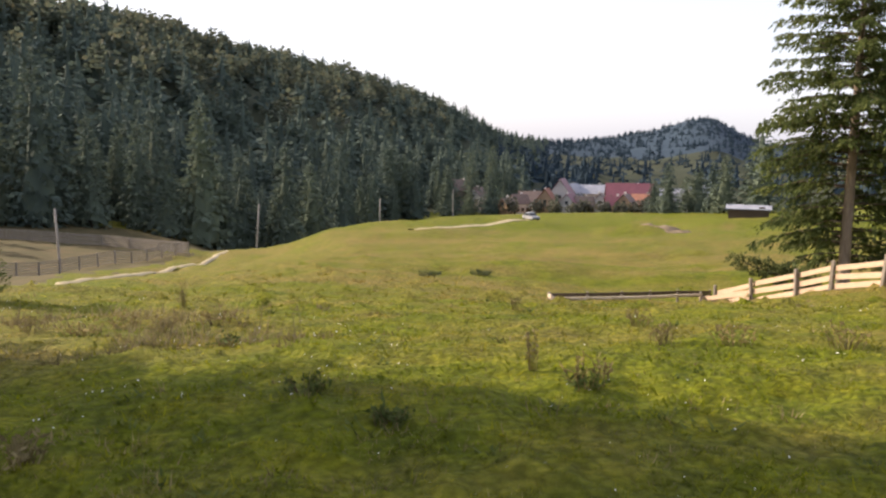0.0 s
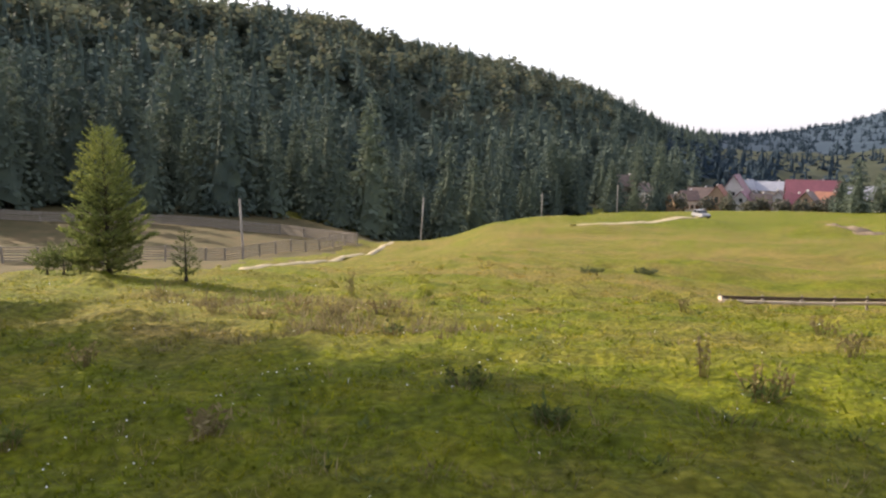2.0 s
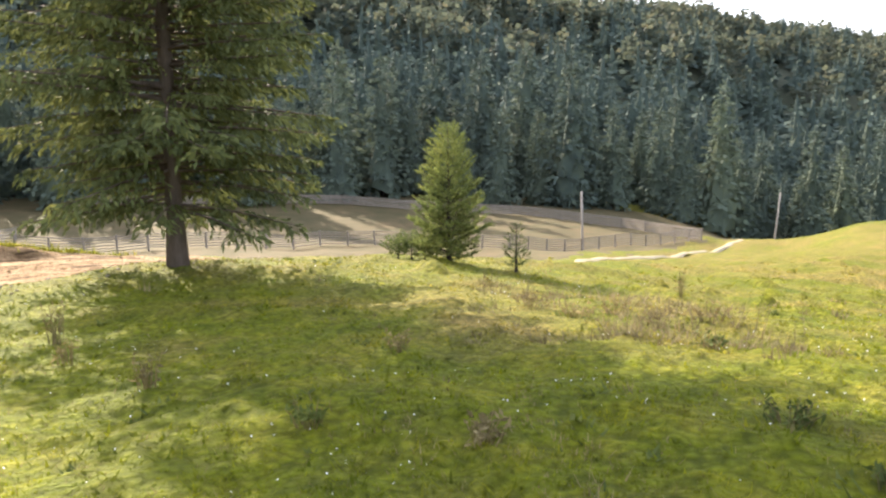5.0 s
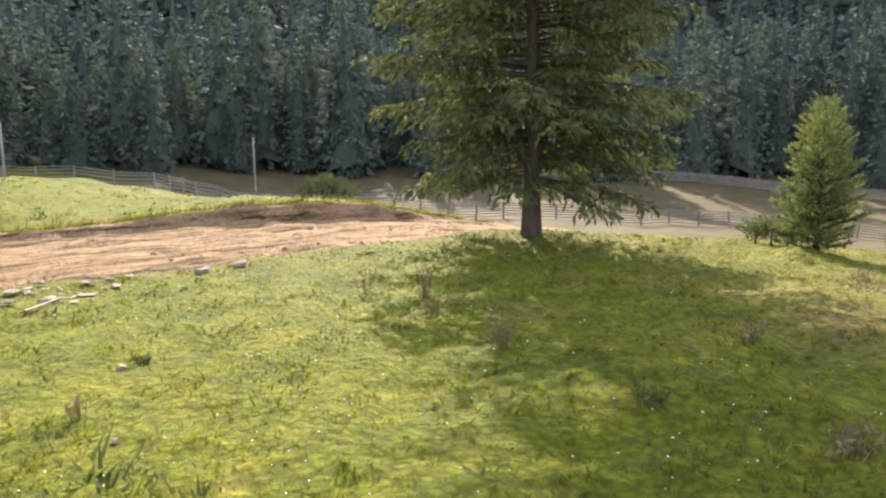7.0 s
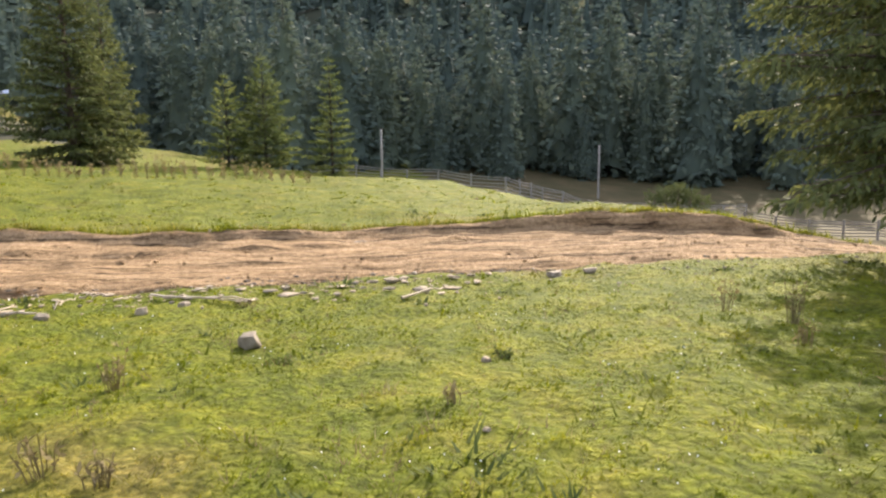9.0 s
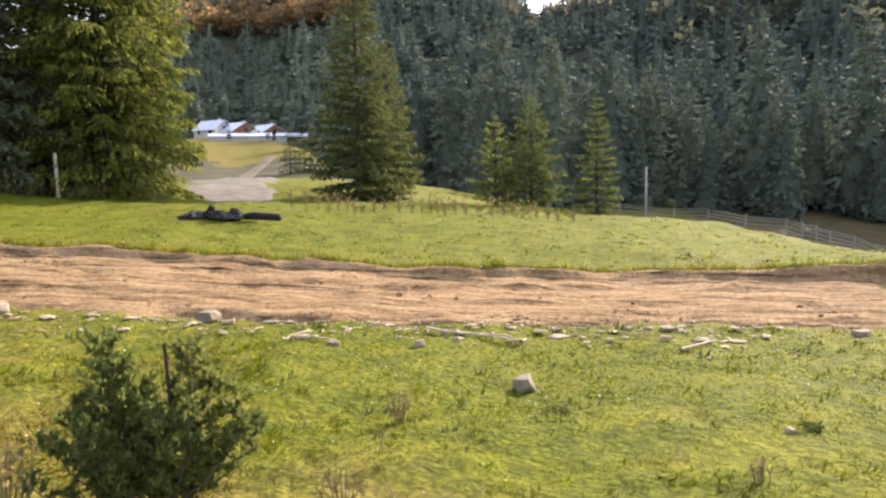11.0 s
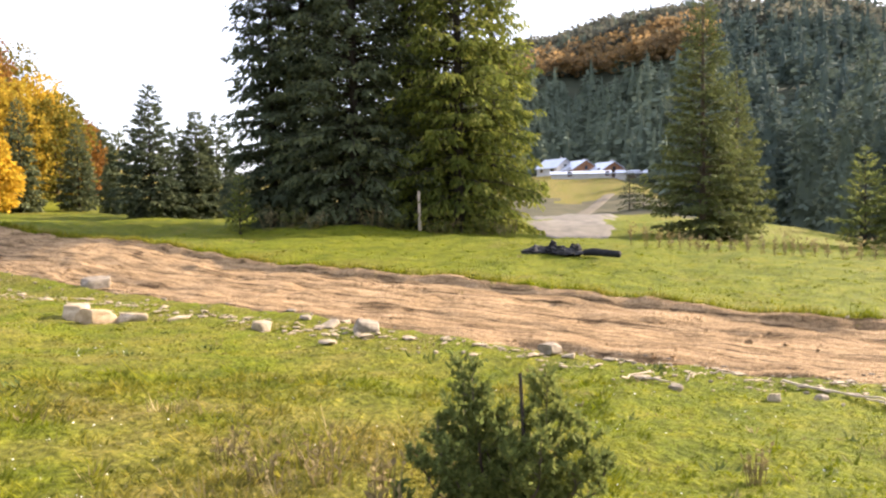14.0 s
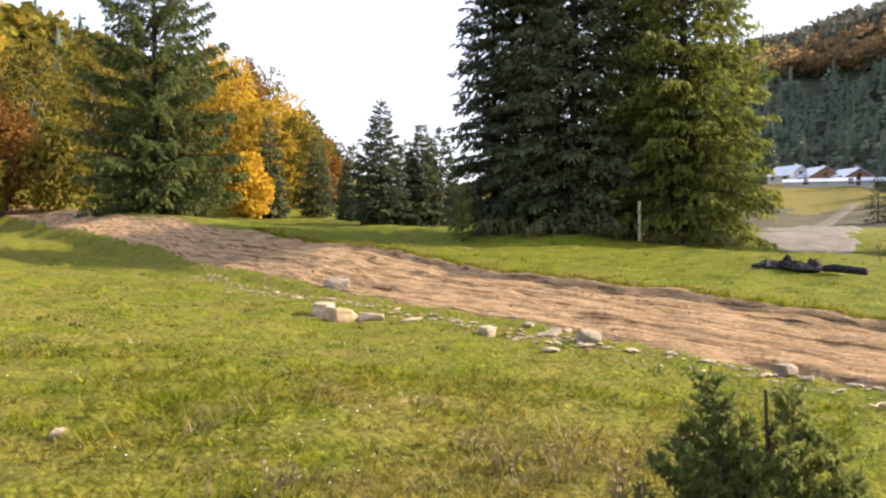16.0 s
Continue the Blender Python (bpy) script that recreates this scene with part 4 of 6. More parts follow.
P, az, rr = wood_places(2300, 109, 129, 1.02, 66, 30, lambda a, f, r: (f > 0.50) & (f < 0.50 + 0.16 * r.rand(len(a))) & (a > 112))
scatter("autumn_slope", FINE_KINDS, P, rng(67).uniform(11, 17, len(P)), M_FAR_RUST, "orange and brown autumn beech wood on the slope", seed=68)
P, az, rr = wood_places(1700, 88, 129, 1.05, 166, 30, lambda a, f, r: (f > 0.58) & ~((a > 93) & (a < 101) & (f > 0.66) & (r.rand(len(a)) < 0.85)))
scatter("brown_slope", FINE_KINDS, P, rng(167).uniform(10, 15, len(P)), M_HAZED_BROWN, "grey brown broadleaf wood on the upper slope, coloured as if hazed", seed=168)
P, az, rr = wood_places(2200, 0, 92, 1.04, 69, 20, lambda a, f, r: (f > 0.36) & (r.rand(len(a)) < 0.35 + 0.65 * step(0.4, 0.7, f)))
scatter("autumn_crowns", FINE_KINDS, P, rng(70).uniform(11, 17, len(P)), M_HILL_LEAF, "dull olive and yellowing broadleaf trees among the spruces", seed=71)
TINY_KINDS = [far_spruce(s, 14, 0.3) for s in (11, 12, 13)]
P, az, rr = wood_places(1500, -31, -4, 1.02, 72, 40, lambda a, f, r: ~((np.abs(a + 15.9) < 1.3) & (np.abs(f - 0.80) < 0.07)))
scatter("far_woods", TINY_KINDS, P, rng(73).uniform(9, 14, len(P)) + 6 * (rr < 700), M_FAR_HAZED, "distant wooded mountain slopes", seed=74)
P, az, rr = wood_places(420, 155, 200, 1.0, 75, 4)
scatter("upper_woods", FAR_KINDS[:2] , P[::3], rng(76).uniform(8, 15, len(P[::3])), M_FOREST, "scattered spruces on the upper slope", seed=77)
P2 = np.delete(P, np.s_[::3], axis=0)
scatter("upper_leafy", LEAF_KINDS, P2, rng(78).uniform(6, 11, len(P2)), M_OLIVE, "bushy olive broadleaf trees on the upper slope", seed=79)
r_ = rng(80)
edge_models = []
for k in range(4):
    e = tagged(new("forest_spruce"), "dark spruce at the forest edge", "tree", "spruces at the forest edge")
    wood_, _, crown_ = spruce_parts(20, 3.9, 0.6, 5 + k, whorl=0.8, limbs=6, per=6, size=0.95, rise=0.2, sag=0.45, hang=0.7, fan=0.34, shape=0.95, ragged=0.35, flat=0.6)
    crown_ = join([crown_, crown_filler(20.0, 0.13, rng(90 + k))])
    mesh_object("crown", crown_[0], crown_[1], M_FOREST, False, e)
    mesh_object("trunk", wood_[0], wood_[1], M_BARK_DARK, True, e)
    edge_models.append(e)
n_edge = 0
for a in np.arange(-5, 113, 0.85):
    a += r_.uniform(-0.6, 0.6)
    rad = float(curve(a, FOOT_R)) + r_.uniform(-10, 16)
    p = at(a, rad)
    s = r_.uniform(0.6, 1.25)
    m = Matrix.LocRotScale(p, Euler((0, 0, r_.uniform(0, 6))), Vector((s * r_.uniform(0.85, 1.2), s * r_.uniform(0.85, 1.2), s)))
    if n_edge < 4:
        edge_models[n_edge].matrix_basis = m
    else:
        copy_thing(edge_models[n_edge % 4], m)
    n_edge += 1

# ---- broadleaf trees in autumn colour ----
def leafy(az, r, h, w, seed, mat, label, **kw):
    return put(tree_thing("broadleaf_tree", leafy_parts(h, w, seed, **kw), (M_BARK, M_BARK, mat), label), az, r)


for az, r, h, w, mat, label in [
        (160.3, 92, 13, 4.2, M_GOLD, "golden yellow broadleaf tree in autumn"), (162.6, 96, 16, 4.5, M_GOLD, "orange and yellow broadleaf tree in autumn"),
        (157.4, 98, 11.5, 4.0, M_OLIVE, "olive yellow broadleaf tree"), (156.2, 104, 9.5, 3.2, M_RUST, "rust coloured broadleaf tree"), (160.0, 110, 17, 4.6, M_OLIVE, "olive yellow broadleaf tree on the slope"), (163.8, 108, 19, 4.6, M_GOLD, "orange broadleaf tree in autumn"), (161.6, 104, 17, 4.4, M_RUST, "orange brown broadleaf tree in autumn"), (157.6, 116, 13, 4.2, M_OLIVE, "olive yellow broadleaf tree on the slope"),
        (158.6, 102, 13, 4.2, M_GOLD, "golden yellow broadleaf tree in autumn"), (161.2, 82, 6.5, 2.4, M_GOLD, "low golden yellow broadleaf tree"),
        (173.4, 84, 8.5, 3.2, M_OLIVE, "yellow green broadleaf tree"), (176.4, 88, 10.5, 3.6, M_RUST, "rust coloured broadleaf tree"),
        (175.0, 96, 15, 4.5, M_OLIVE, "olive green broadleaf tree on the slope"), (178.5, 84, 7.5, 3.2, M_OLIVE, "dull olive broadleaf tree"),
        (171.3, 100, 17, 4.6, M_OLIVE, "yellowing broadleaf tree behind the spruce"), (177.6, 100, 16, 4.2, M_GOLD, "orange broadleaf tree in autumn")]:
    leafy(az, r, h, w, int(az * 10), mat, label, leaves=3800, size=0.47, blobs=15, trunk_h=0.1)
for az, r, h, w in [(159.6, 86, 11, 2.4), (156.2, 90, 9, 2.2), (153.6, 78, 8, 2.3), (149.8, 70, 7.5, 1.8), (163.0, 110, 19, 3.2), (160.9, 118, 20, 3.2), (147.2, 66, 8.5, 2.1), (154.6, 110, 10, 2.4)]:
    spruce(az, r, h, w, 0.3, int(az * 7), "dark spruce among the autumn trees", flat=0.5, per=22, whorl=0.6, limbs=8, size=0.5, mats=MATS_DARK)

# ---- dead wood under the clump, posts ----
def post(az, r, h, w, lean, label, mat, name="wooden_post", dz=0.0):
    e = tagged(new(name), label, "post")
    v, f = tube([(0, 0, -0.3), (0, 0, h * 0.5), (0, 0, h), (0, 0, h + 0.01)], [w, w * 0.95, w * 0.85, 0.002], 9)
    mesh_object("shaft", v, f, mat, True, e)
    put(e, az, r, 0, 1, dz)
    e.rotation_euler = (radians(lean[0]), radians(lean[1]), 0)
    return e


post(132.7, 41.5, 2.1, 0.09, (0, 1.5), "pale bleached wooden post before the spruce clump", M_WOOD_STICK)
for az, r, h, lean, w in [(26.65, 84, 6.3, (0, -2), 0.13), (13.7, 125, 7.5, (0, 4), 0.14), (4.75, 170, 8.0, (0, 1), 0.15), (-0.7, 230, 8, (0, 0), 0.15), (91.9, 84, 6.5, (0, -3), 0.13), (76.1, 98, 6.6, (0, 1), 0.13)]:
    post(az, r, h, w, lean, "weathered wooden power pole", M_POLE, "utility_pole")


# ---- fences ----
def post_mesh(h, w):
    bm = box_data(w, w, h + 0.3, (0, 0, -0.3), w * 0.12)
    me = bpy.data.meshes.new("fence_post")
    bm.to_mesh(me)
    bm.free()
    return me


def beam(name, a, b, hgt, thick, mat, parent):
    """A board from a to b, in world places."""
    a, b = Vector(a), Vector(b)
    d = b - a
    bm = box_data(d.length, thick, hgt, (0, 0, -hgt / 2), min(hgt, thick) * 0.12)
    ob = part(name, bm, mat, parent)
    ob.matrix_basis = Matrix.Translation((a + b) / 2) @ Euler((0, -math.asin(d.z / d.length), math.atan2(d.y, d.x))).to_matrix().to_4x4()
    return ob


def fence(stops, gap, h, rails, w, mat, rail_mat, label, rail_h=0.10, thick=0.04, seed=0, name="fence"):
    """Posts along a polyline of (azimuth, distance), joined by rails at the given heights."""
    r = rng(seed)
    e = tagged(new(name), label, "fence")
    pts = [at(*s) for s in stops]
    line = [pts[0]]
    for a, b in zip(pts[:-1], pts[1:]):
        n = max(1, round((b - a).length / gap))
        for k in range(1, n + 1):
            q = a.lerp(b, k / n)
            line.append(Vector((q.x, q.y, float(land(q.x, q.y)))))
    me = post_mesh(h, w)
    me.materials.append(mat)
    for p in line:
        o = new("post", me)
        o.parent = e
        o.location = p
        o.rotation_euler = (r.normal(0, 0.03), r.normal(0, 0.03), r.uniform(0, 1))
        o.scale = (1, 1, r.uniform(0.92, 1.06))
    for a, b in zip(line[:-1], line[1:]):
        for z in rails:
            beam("rail", a + Vector((0, 0, z + r.normal(0, 0.02))), b + Vector((0, 0, z + r.normal(0, 0.02))), rail_h, thick, rail_mat, e)
    return e


fence([(70, 66), (64, 68), (54, 72), (46, 76), (38, 77), (32, 76), (26.7, 82), (18.4, 98)], 2.7, 1.5, (0.25, 0.48, 0.71, 0.94, 1.17, 1.38), 0.15, M_WOOD_GREY, M_WOOD_GREY, "weathered grey close railed fence along the meadow", 0.09, 0.03, 3)
fence([(18.4, 98), (24, 112), (32, 120), (44.6, 124), (56, 122), (63, 118)], 5.0, 1.5, (0.2, 0.45, 0.7, 0.95, 1.2, 1.4), 0.12, M_WOOD_GREY, M_WOOD_GREY, "weathered grey rail fence below the forest", 0.16, 0.03, 4)
fence([(97, 66), (90, 58), (82.6, 52), (80, 60), (74, 74), (66, 86)], 3.0, 1.75, (0.25, 0.5, 0.75, 1.0, 1.25, 1.5, 1.68), 0.10, M_PALE_RAIL, M_PALE_RAIL, "pale grey close railed fence round a paddock", 0.06, 0.02, 5)

# the fence of fresh boards, with its last bay slumped to the ground
bf = tagged(new("board_fence"), "fence of fresh pale sawn boards on short posts, last bay slumped", "fence")
bf_line = [at(a, r) for a, r in ((-19.7, 39.0), (-22.1, 36.0), (-24.9, 33.0), (-27.0, 31.2), (-30.0, 29.0), (-33.2, 27.2), (-37.0, 25.5))]
rf = rng(9)
for i, p in enumerate(bf_line):
    bm = box_data(0.13, 0.13, 1.45, (0, 0, -0.3), 0.015)
    o = part("post", bm, M_WOOD_GREY, bf)
    o.location = p
    o.rotation_euler = (rf.normal(0, 0.04), rf.normal(0, 0.04), rf.uniform(0, 1))
    o.scale = (1, 1, 0.62 if i == 0 else 1.0)
for i, (a, b) in enumerate(zip(bf_line[:-1], bf_line[1:])):
    for z in (0.22, 0.55, 0.88):
        za = z * 0.28 + 0.02 if i == 0 else z
        beam("board", a + Vector((0.09, 0, za + rf.normal(0, 0.025))), b + Vector((0.09, 0, z + rf.normal(0, 0.025))), rf.uniform(0.17, 0.24), 0.03, M_WOOD_FRESH, bf)
beam("board", bf_line[0] + Vector((-0.8, -0.2, 0.05)), bf_line[1] + Vector((-0.25, -0.2, 0.5)), 0.2, 0.03, M_WOOD_FRESH, bf)
beam("board", bf_line[0] + Vector((-0.5, -0.3, 0.06)), bf_line[1] + Vector((-0.3, -0.25, 0.25)), 0.2, 0.03, M_WOOD_FRESH, bf)

# a broken spruce bough lying behind the board fence
bough = spruce(-27.0, 36.5, 4.4, 0.6, 0.4, 77, "broken spruce bough lying on the grass behind the fence", name="fallen_bough", mats=MATS_OLD, per=18, whorl=0.22, limbs=6, size=0.2, flat=0.4, rise=0.5, sag=0.2, hang=0.1, shape=0.5, ragged=0.5)
bough.rotation_euler = (radians(74), 0, radians(-114))
bough.location.z += 0.3

# low pen of timbers set to fit the camera's view: a pale near rail and dark back boards
pen = tagged(new("timber_frame"), "low dark board pen with a pale front rail", "timber")
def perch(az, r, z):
    """A point over the ground, its height fitted to the camera's view."""
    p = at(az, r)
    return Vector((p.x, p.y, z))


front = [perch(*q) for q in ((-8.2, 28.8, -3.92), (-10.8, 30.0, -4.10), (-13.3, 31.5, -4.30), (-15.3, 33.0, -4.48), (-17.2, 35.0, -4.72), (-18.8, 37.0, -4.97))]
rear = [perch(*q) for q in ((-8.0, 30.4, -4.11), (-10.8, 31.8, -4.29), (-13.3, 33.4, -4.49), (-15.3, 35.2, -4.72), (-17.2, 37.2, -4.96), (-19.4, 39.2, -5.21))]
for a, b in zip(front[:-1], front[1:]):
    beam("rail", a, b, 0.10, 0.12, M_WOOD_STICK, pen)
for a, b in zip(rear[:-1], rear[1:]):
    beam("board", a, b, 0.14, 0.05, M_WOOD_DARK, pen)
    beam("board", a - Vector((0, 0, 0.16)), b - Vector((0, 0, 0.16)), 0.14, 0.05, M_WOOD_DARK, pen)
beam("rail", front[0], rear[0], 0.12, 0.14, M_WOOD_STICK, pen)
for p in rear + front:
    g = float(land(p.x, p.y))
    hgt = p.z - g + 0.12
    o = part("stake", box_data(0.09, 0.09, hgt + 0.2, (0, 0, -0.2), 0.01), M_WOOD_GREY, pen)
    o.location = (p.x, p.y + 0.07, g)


# ---- stones, sticks and the heap ----
def stone(az, r, sx, sy, sz, seed, mat, label, name="stone"):
    bm = bmesh.new()
    bmesh.ops.create_icosphere(bm, subdivisions=4, radius=0.5)
    rs = rng(seed)
    cuts = [((Vector(n) + Vector(rs.normal(0, 0.16, 3))).normalized(), rs.uniform(0.27, 0.36)) for n in ((1, 0, 0), (-1, 0, 0), (0, 1, 0), (0, -1, 0), (0, 0, 1), (0, 0, -1))]
    cuts += [(Vector(rs.normal(size=3)).normalized(), rs.uniform(0.30, 0.42)) for _ in range(7)]
    for v in bm.verts:
        v.co *= 1.15
        for n, d in cuts:
            e = v.co.dot(n) - d
            if e > 0:
                v.co -= n * e * 0.93
        v.co += v.normal * (0.04 * noise.noise(v.co * 3 + Vector((seed, 0, 0))) + 0.025 * noise.noise(v.co * 9 + Vector((seed, 5, 0))))
        v.co = Vector((v.co.x * sx, v.co.y * sy, v.co.z * sz)) * 1.12
    for f in bm.faces:
        f.smooth = True
    ob = tagged(part(name, bm, mat), label, "stone", "stones beside the track")
    ob.location = at(az, r, sz * 0.24)
    ob.rotation_euler = (rs.normal(0, 0.1), rs.normal(0, 0.1), rs.uniform(0, 6.28))
    return ob


STONES_NEAR = [(100.0, 8.6, 0.25, 0.23, 0.24, M_STONE), (82.0, 7.3, 0.10, 0.08, 0.07, M_STONE_PALE), (107.9, 11.3, 0.19, 0.16, 0.15, M_STONE_PALE), (80.8, 4.9, 0.06, 0.05, 0.04, M_STONE_PALE), (89.0, 18.3, 0.40, 0.35, 0.32, M_STONE), (143.9, 17.5, 0.52, 0.4, 0.30, M_STONE_PALE), (136.4, 16.5, 0.58, 0.46, 0.36, M_STONE), (122.9, 14.1, 0.40, 0.32, 0.30, M_STONE), (136.4, 15.8, 0.32, 0.22, 0.14, M_STONE_PALE), (139.0, 17.6, 0.5, 0.4, 0.16, M_STONE_PALE), (156.0, 20.6, 0.75, 0.65, 0.62, M_STONE_PALE), (154.7, 19.8, 0.85, 0.75, 0.64, M_STONE_TAN), (152.6, 19.7, 0.8, 0.55, 0.42, M_STONE_PALE)]
STONES_FAR = [(154.9, 28.0, 0.95, 0.7, 0.72, M_STONE), (174.5, 7.0, 0.16, 0.13, 0.12, M_STONE_PALE), (116.4, 12.2, 0.3, 0.12, 0.10, M_STONE_PALE), (114.2, 11.4, 0.2, 0.16, 0.12, M_STONE), (105.0, 11.6, 0.2, 0.15, 0.10, M_STONE), (138.0, 18.2, 0.34, 0.3, 0.15, M_STONE_PALE), (140.8, 18.4, 0.3, 0.25, 0.13, M_STONE), (121.6, 13.6, 0.25, 0.2, 0.10, M_STONE_PALE), (93.0, 17.9, 0.4, 0.35, 0.25, M_STONE), (96.5, 18.0, 0.35, 0.3, 0.2, M_STONE_PALE), (78.0, 13.0, 0.3, 0.25, 0.16, M_STONE), (75.5, 13.2, 0.24, 0.2, 0.12, M_STONE_PALE)]
for i, (az, r, a, b, c, m) in enumerate(STONES_NEAR + STONES_FAR):
    stone(az, r, a * 1.1, b * 1.1, c * (0.92 if r > 18 else 1.08), 100 + i, m, "rough %s limestone lying in the grass" % ("pale" if m is M_STONE_PALE else "tan" if m is M_STONE_TAN else "grey brown"), "boulder" if a > 0.45 else "stone")


def stick(p, q, w, seed, label="bleached broken branch lying in the grass"):
    rs = rng(seed)
    a, b = Vector(at(*p)), Vector(at(*q))
    pts = [a.lerp(b, t) + Vector(rs.normal(0, 0.025, 3)) + Vector((0, 0, 0.04)) for t in np.linspace(0, 1, 7)]
    for k in pts:
        k.z = max(k.z, float(land(k.x, k.y)) + w)
    w *= 0.6
    v, f = tube(np.array(pts), w * np.linspace(1, 0.5, 7), 6)
    return tagged(mesh_object("stick", v, f, M_WOOD_STICK, True), label, "branch", "sticks beside the track")


for i, (p, q, w) in enumerate([((89.4, 10.9), (86.2, 12.0), 0.035), ((107.3, 12.4), (100.5, 11.5), 0.035), ((103.4, 11.9), (100.3, 11.4), 0.03), ((118.0, 12.0), (115.7, 12.7), 0.03), ((116.6, 12.2), (114.6, 11.9), 0.04),
                               ((112, 12.6), (110.2, 12.5), 0.03), ((109.5, 12.2), (107.9, 12.7), 0.025), ((113.6, 12.0), (112.2, 12.6), 0.02), ((100.4, 11.3), (100.2, 11.5), 0.05), ((104.7, 12.5), (102.6, 12.7), 0.025), ((119.5, 12.9), (121.0, 12.8), 0.02)]):
    stick(p, q, w, 200 + i)

# crumpled dark sheets and a black roll
heap = tagged(new("tarpaulin_heap"), "heap of crumpled grey and black tarpaulin lying on the grass", "heap")


def crumple(name, sx, sy, sz, seed, mat, off):
    bm = bmesh.new()
    bmesh.ops.create_uvsphere(bm, u_segments=28, v_segments=14, radius=0.5)
    for v in bm.verts:
        n = noise.turbulence(v.co * 3 + Vector((seed, 3, 1)), 4, True)
        v.co = v.co * (0.7 + 0.75 * n)
        v.co = Vector((v.co.x * sx, v.co.y * sy, max(v.co.z, -0.15) * sz))
    ob = part(name, bm, mat, heap)
    ob.location = off
    ob.rotation_euler = (0, 0, seed)
    return ob


crumple("sheet", 1.4, 0.85, 0.40, 1.1, M_GREY_CLOTH, (-1.1, 0, 0.1))
crumple("sheet", 0.95, 0.75, 0.44, 3.2, M_BLACK, (-0.35, 0.05, 0.12))
crumple("sheet", 1.1, 0.75, 0.36, 0.2, M_GREY_CLOTH, (0.1, -0.05, 0.1))
crumple("sheet", 0.6, 0.5, 0.62, 2.2, M_BLACK, (0.35, 0.1, 0.12))
crumple("sheet", 0.42, 0.4, 0.66, 4.4, M_BLACK, (-0.62, 0.1, 0.14))
v, f = tube([(0.75, 0, 0.12), (1.1, 0.02, 0.16), (1.6, 0.0, 0.13), (2.15, -0.05, 0.10), (2.17, -0.05, 0.10)], [0.11, 0.14, 0.13, 0.12, 0.01], 12)
mesh_object("roll", v, f, M_BLACK, True, heap)
p0, p1 = at(125.3, 29.4), at(118.7, 27.4)
heap.location = at(122.0, 28.3)
heap.rotation_euler = (0, 0, math.atan2(p1.y - p0.y, p1.x - p0.x))


def spoil(az, r, w, h, seed):
    """A low heap of dug earth with a crumbled crest."""
    bm = bmesh.new()
    bmesh.ops.create_grid(bm, x_segments=22, y_segments=16, size=1.0)
    for v in bm.verts:
        q = max(0.0, 1 - v.co.x ** 2 - v.co.y ** 2)
        v.co = Vector((v.co.x * w / 2, v.co.y * w / 3, h * q ** 0.8 * (1 + 0.7 * noise.noise(v.co * 3 + Vector((seed, 0, 0)))) - 0.3))
    for f in bm.faces:
        f.smooth = True
    ob = tagged(part("earth_heap", bm, M_SPOIL), "low heap of grey brown dug earth on the pasture", "earth heap", "earth heaps on the far pasture")
    ob.location = at(az, r)
    ob.rotation_euler = (0, 0, radians(az + 10 * seed))


for az, r, w, h, k in ((-15.3, 106, 7.5, 0.75, 1), (-16.9, 103, 5.5, 0.5, 2), (-13.6, 112, 5.0, 0.5, 3)):
    spoil(az, r, w, h, k)

# ---- houses ----
def house(name, az, r, w, d, h, rh, turn, wall_m, roof_m, label, wins=3, dz=0.0, category="house"):
    """Walls, a pitched roof with eaves, windows with frames, a door and a chimney."""
    e = tagged(new(name), label, category)
    bm = box_data(w, d, h + 3, (0, 0, -3))
    for sx in (-1, 1):
        tri = [bm.verts.new((sx * w / 2, -d / 2, h)), bm.verts.new((sx * w / 2, d / 2, h)), bm.verts.new((sx * w / 2, 0, h + rh * 0.96))]
        bm.faces.new(tri)
    part("wall", bm, wall_m, e)
    bm = bmesh.new()
    o, t = 0.45, 0.16
    slope = rh / (d / 2)
    prof = [(-d / 2 - o, h - o * slope), (0, h + rh), (d / 2 + o, h - o * slope), (d / 2 + o, h - o * slope + t), (0, h + rh + t), (-d / 2 - o, h - o * slope + t)]
    rings = [[bm.verts.new((x, y, z)) for y, z in prof] for x in (-w / 2 - o, w / 2 + o)]
    n = len(prof)
    for i in range(n):
        bm.faces.new([rings[0][i], rings[0][(i + 1) % n], rings[1][(i + 1) % n], rings[1][i]])
    for g in rings:
        bm.faces.new([g[0], g[1], g[4], g[5]])
        bm.faces.new([g[1], g[2], g[3], g[4]])
    part("roof", bm, roof_m, e)
    for side in (-1, 1):
        for k in range(wins):
            x = (k + 0.5) / wins * w - w / 2
            wf = part("window", box_data(1.2, 0.1, 1.3, (0, 0, 0)), M_WALL_WHITE if wall_m is not M_WALL_WHITE else M_WALL_WOOD, e)
            wf.location = (x, side * (d / 2 + 0.02), min(1.0, h * 0.4))
            pn = part("pane", box_data(1.0, 0.14, 1.1, (0, 0, 0.1)), M_GLASS_DARK, wf)
    for side in (-1, 1):
        gw = part("window", box_data(0.12, 1.0, 1.1, (0, 0, 0)), M_GLASS_DARK, e)
        gw.location = (side * (w / 2 + 0.02), 0, h * 0.92)
    dr = part("door", box_data(1.0, 0.12, 2.0, (0, 0, 0)), M_WOOD_DARK, e)
    dr.location = (w * 0.33, -d / 2 - 0.05, 0)
    if category != "house":
        return put(e, az, r, turn, 1, dz)
    ch = part("chimney", box_data(0.6, 0.6, 1.3, (0, 0, 0), 0.03), M_WALL_WHITE, e)
    ch.location = (w * 0.2, d * 0.12, h + rh * 0.75)
    put(e, az, r, turn, 1, dz)
    return e


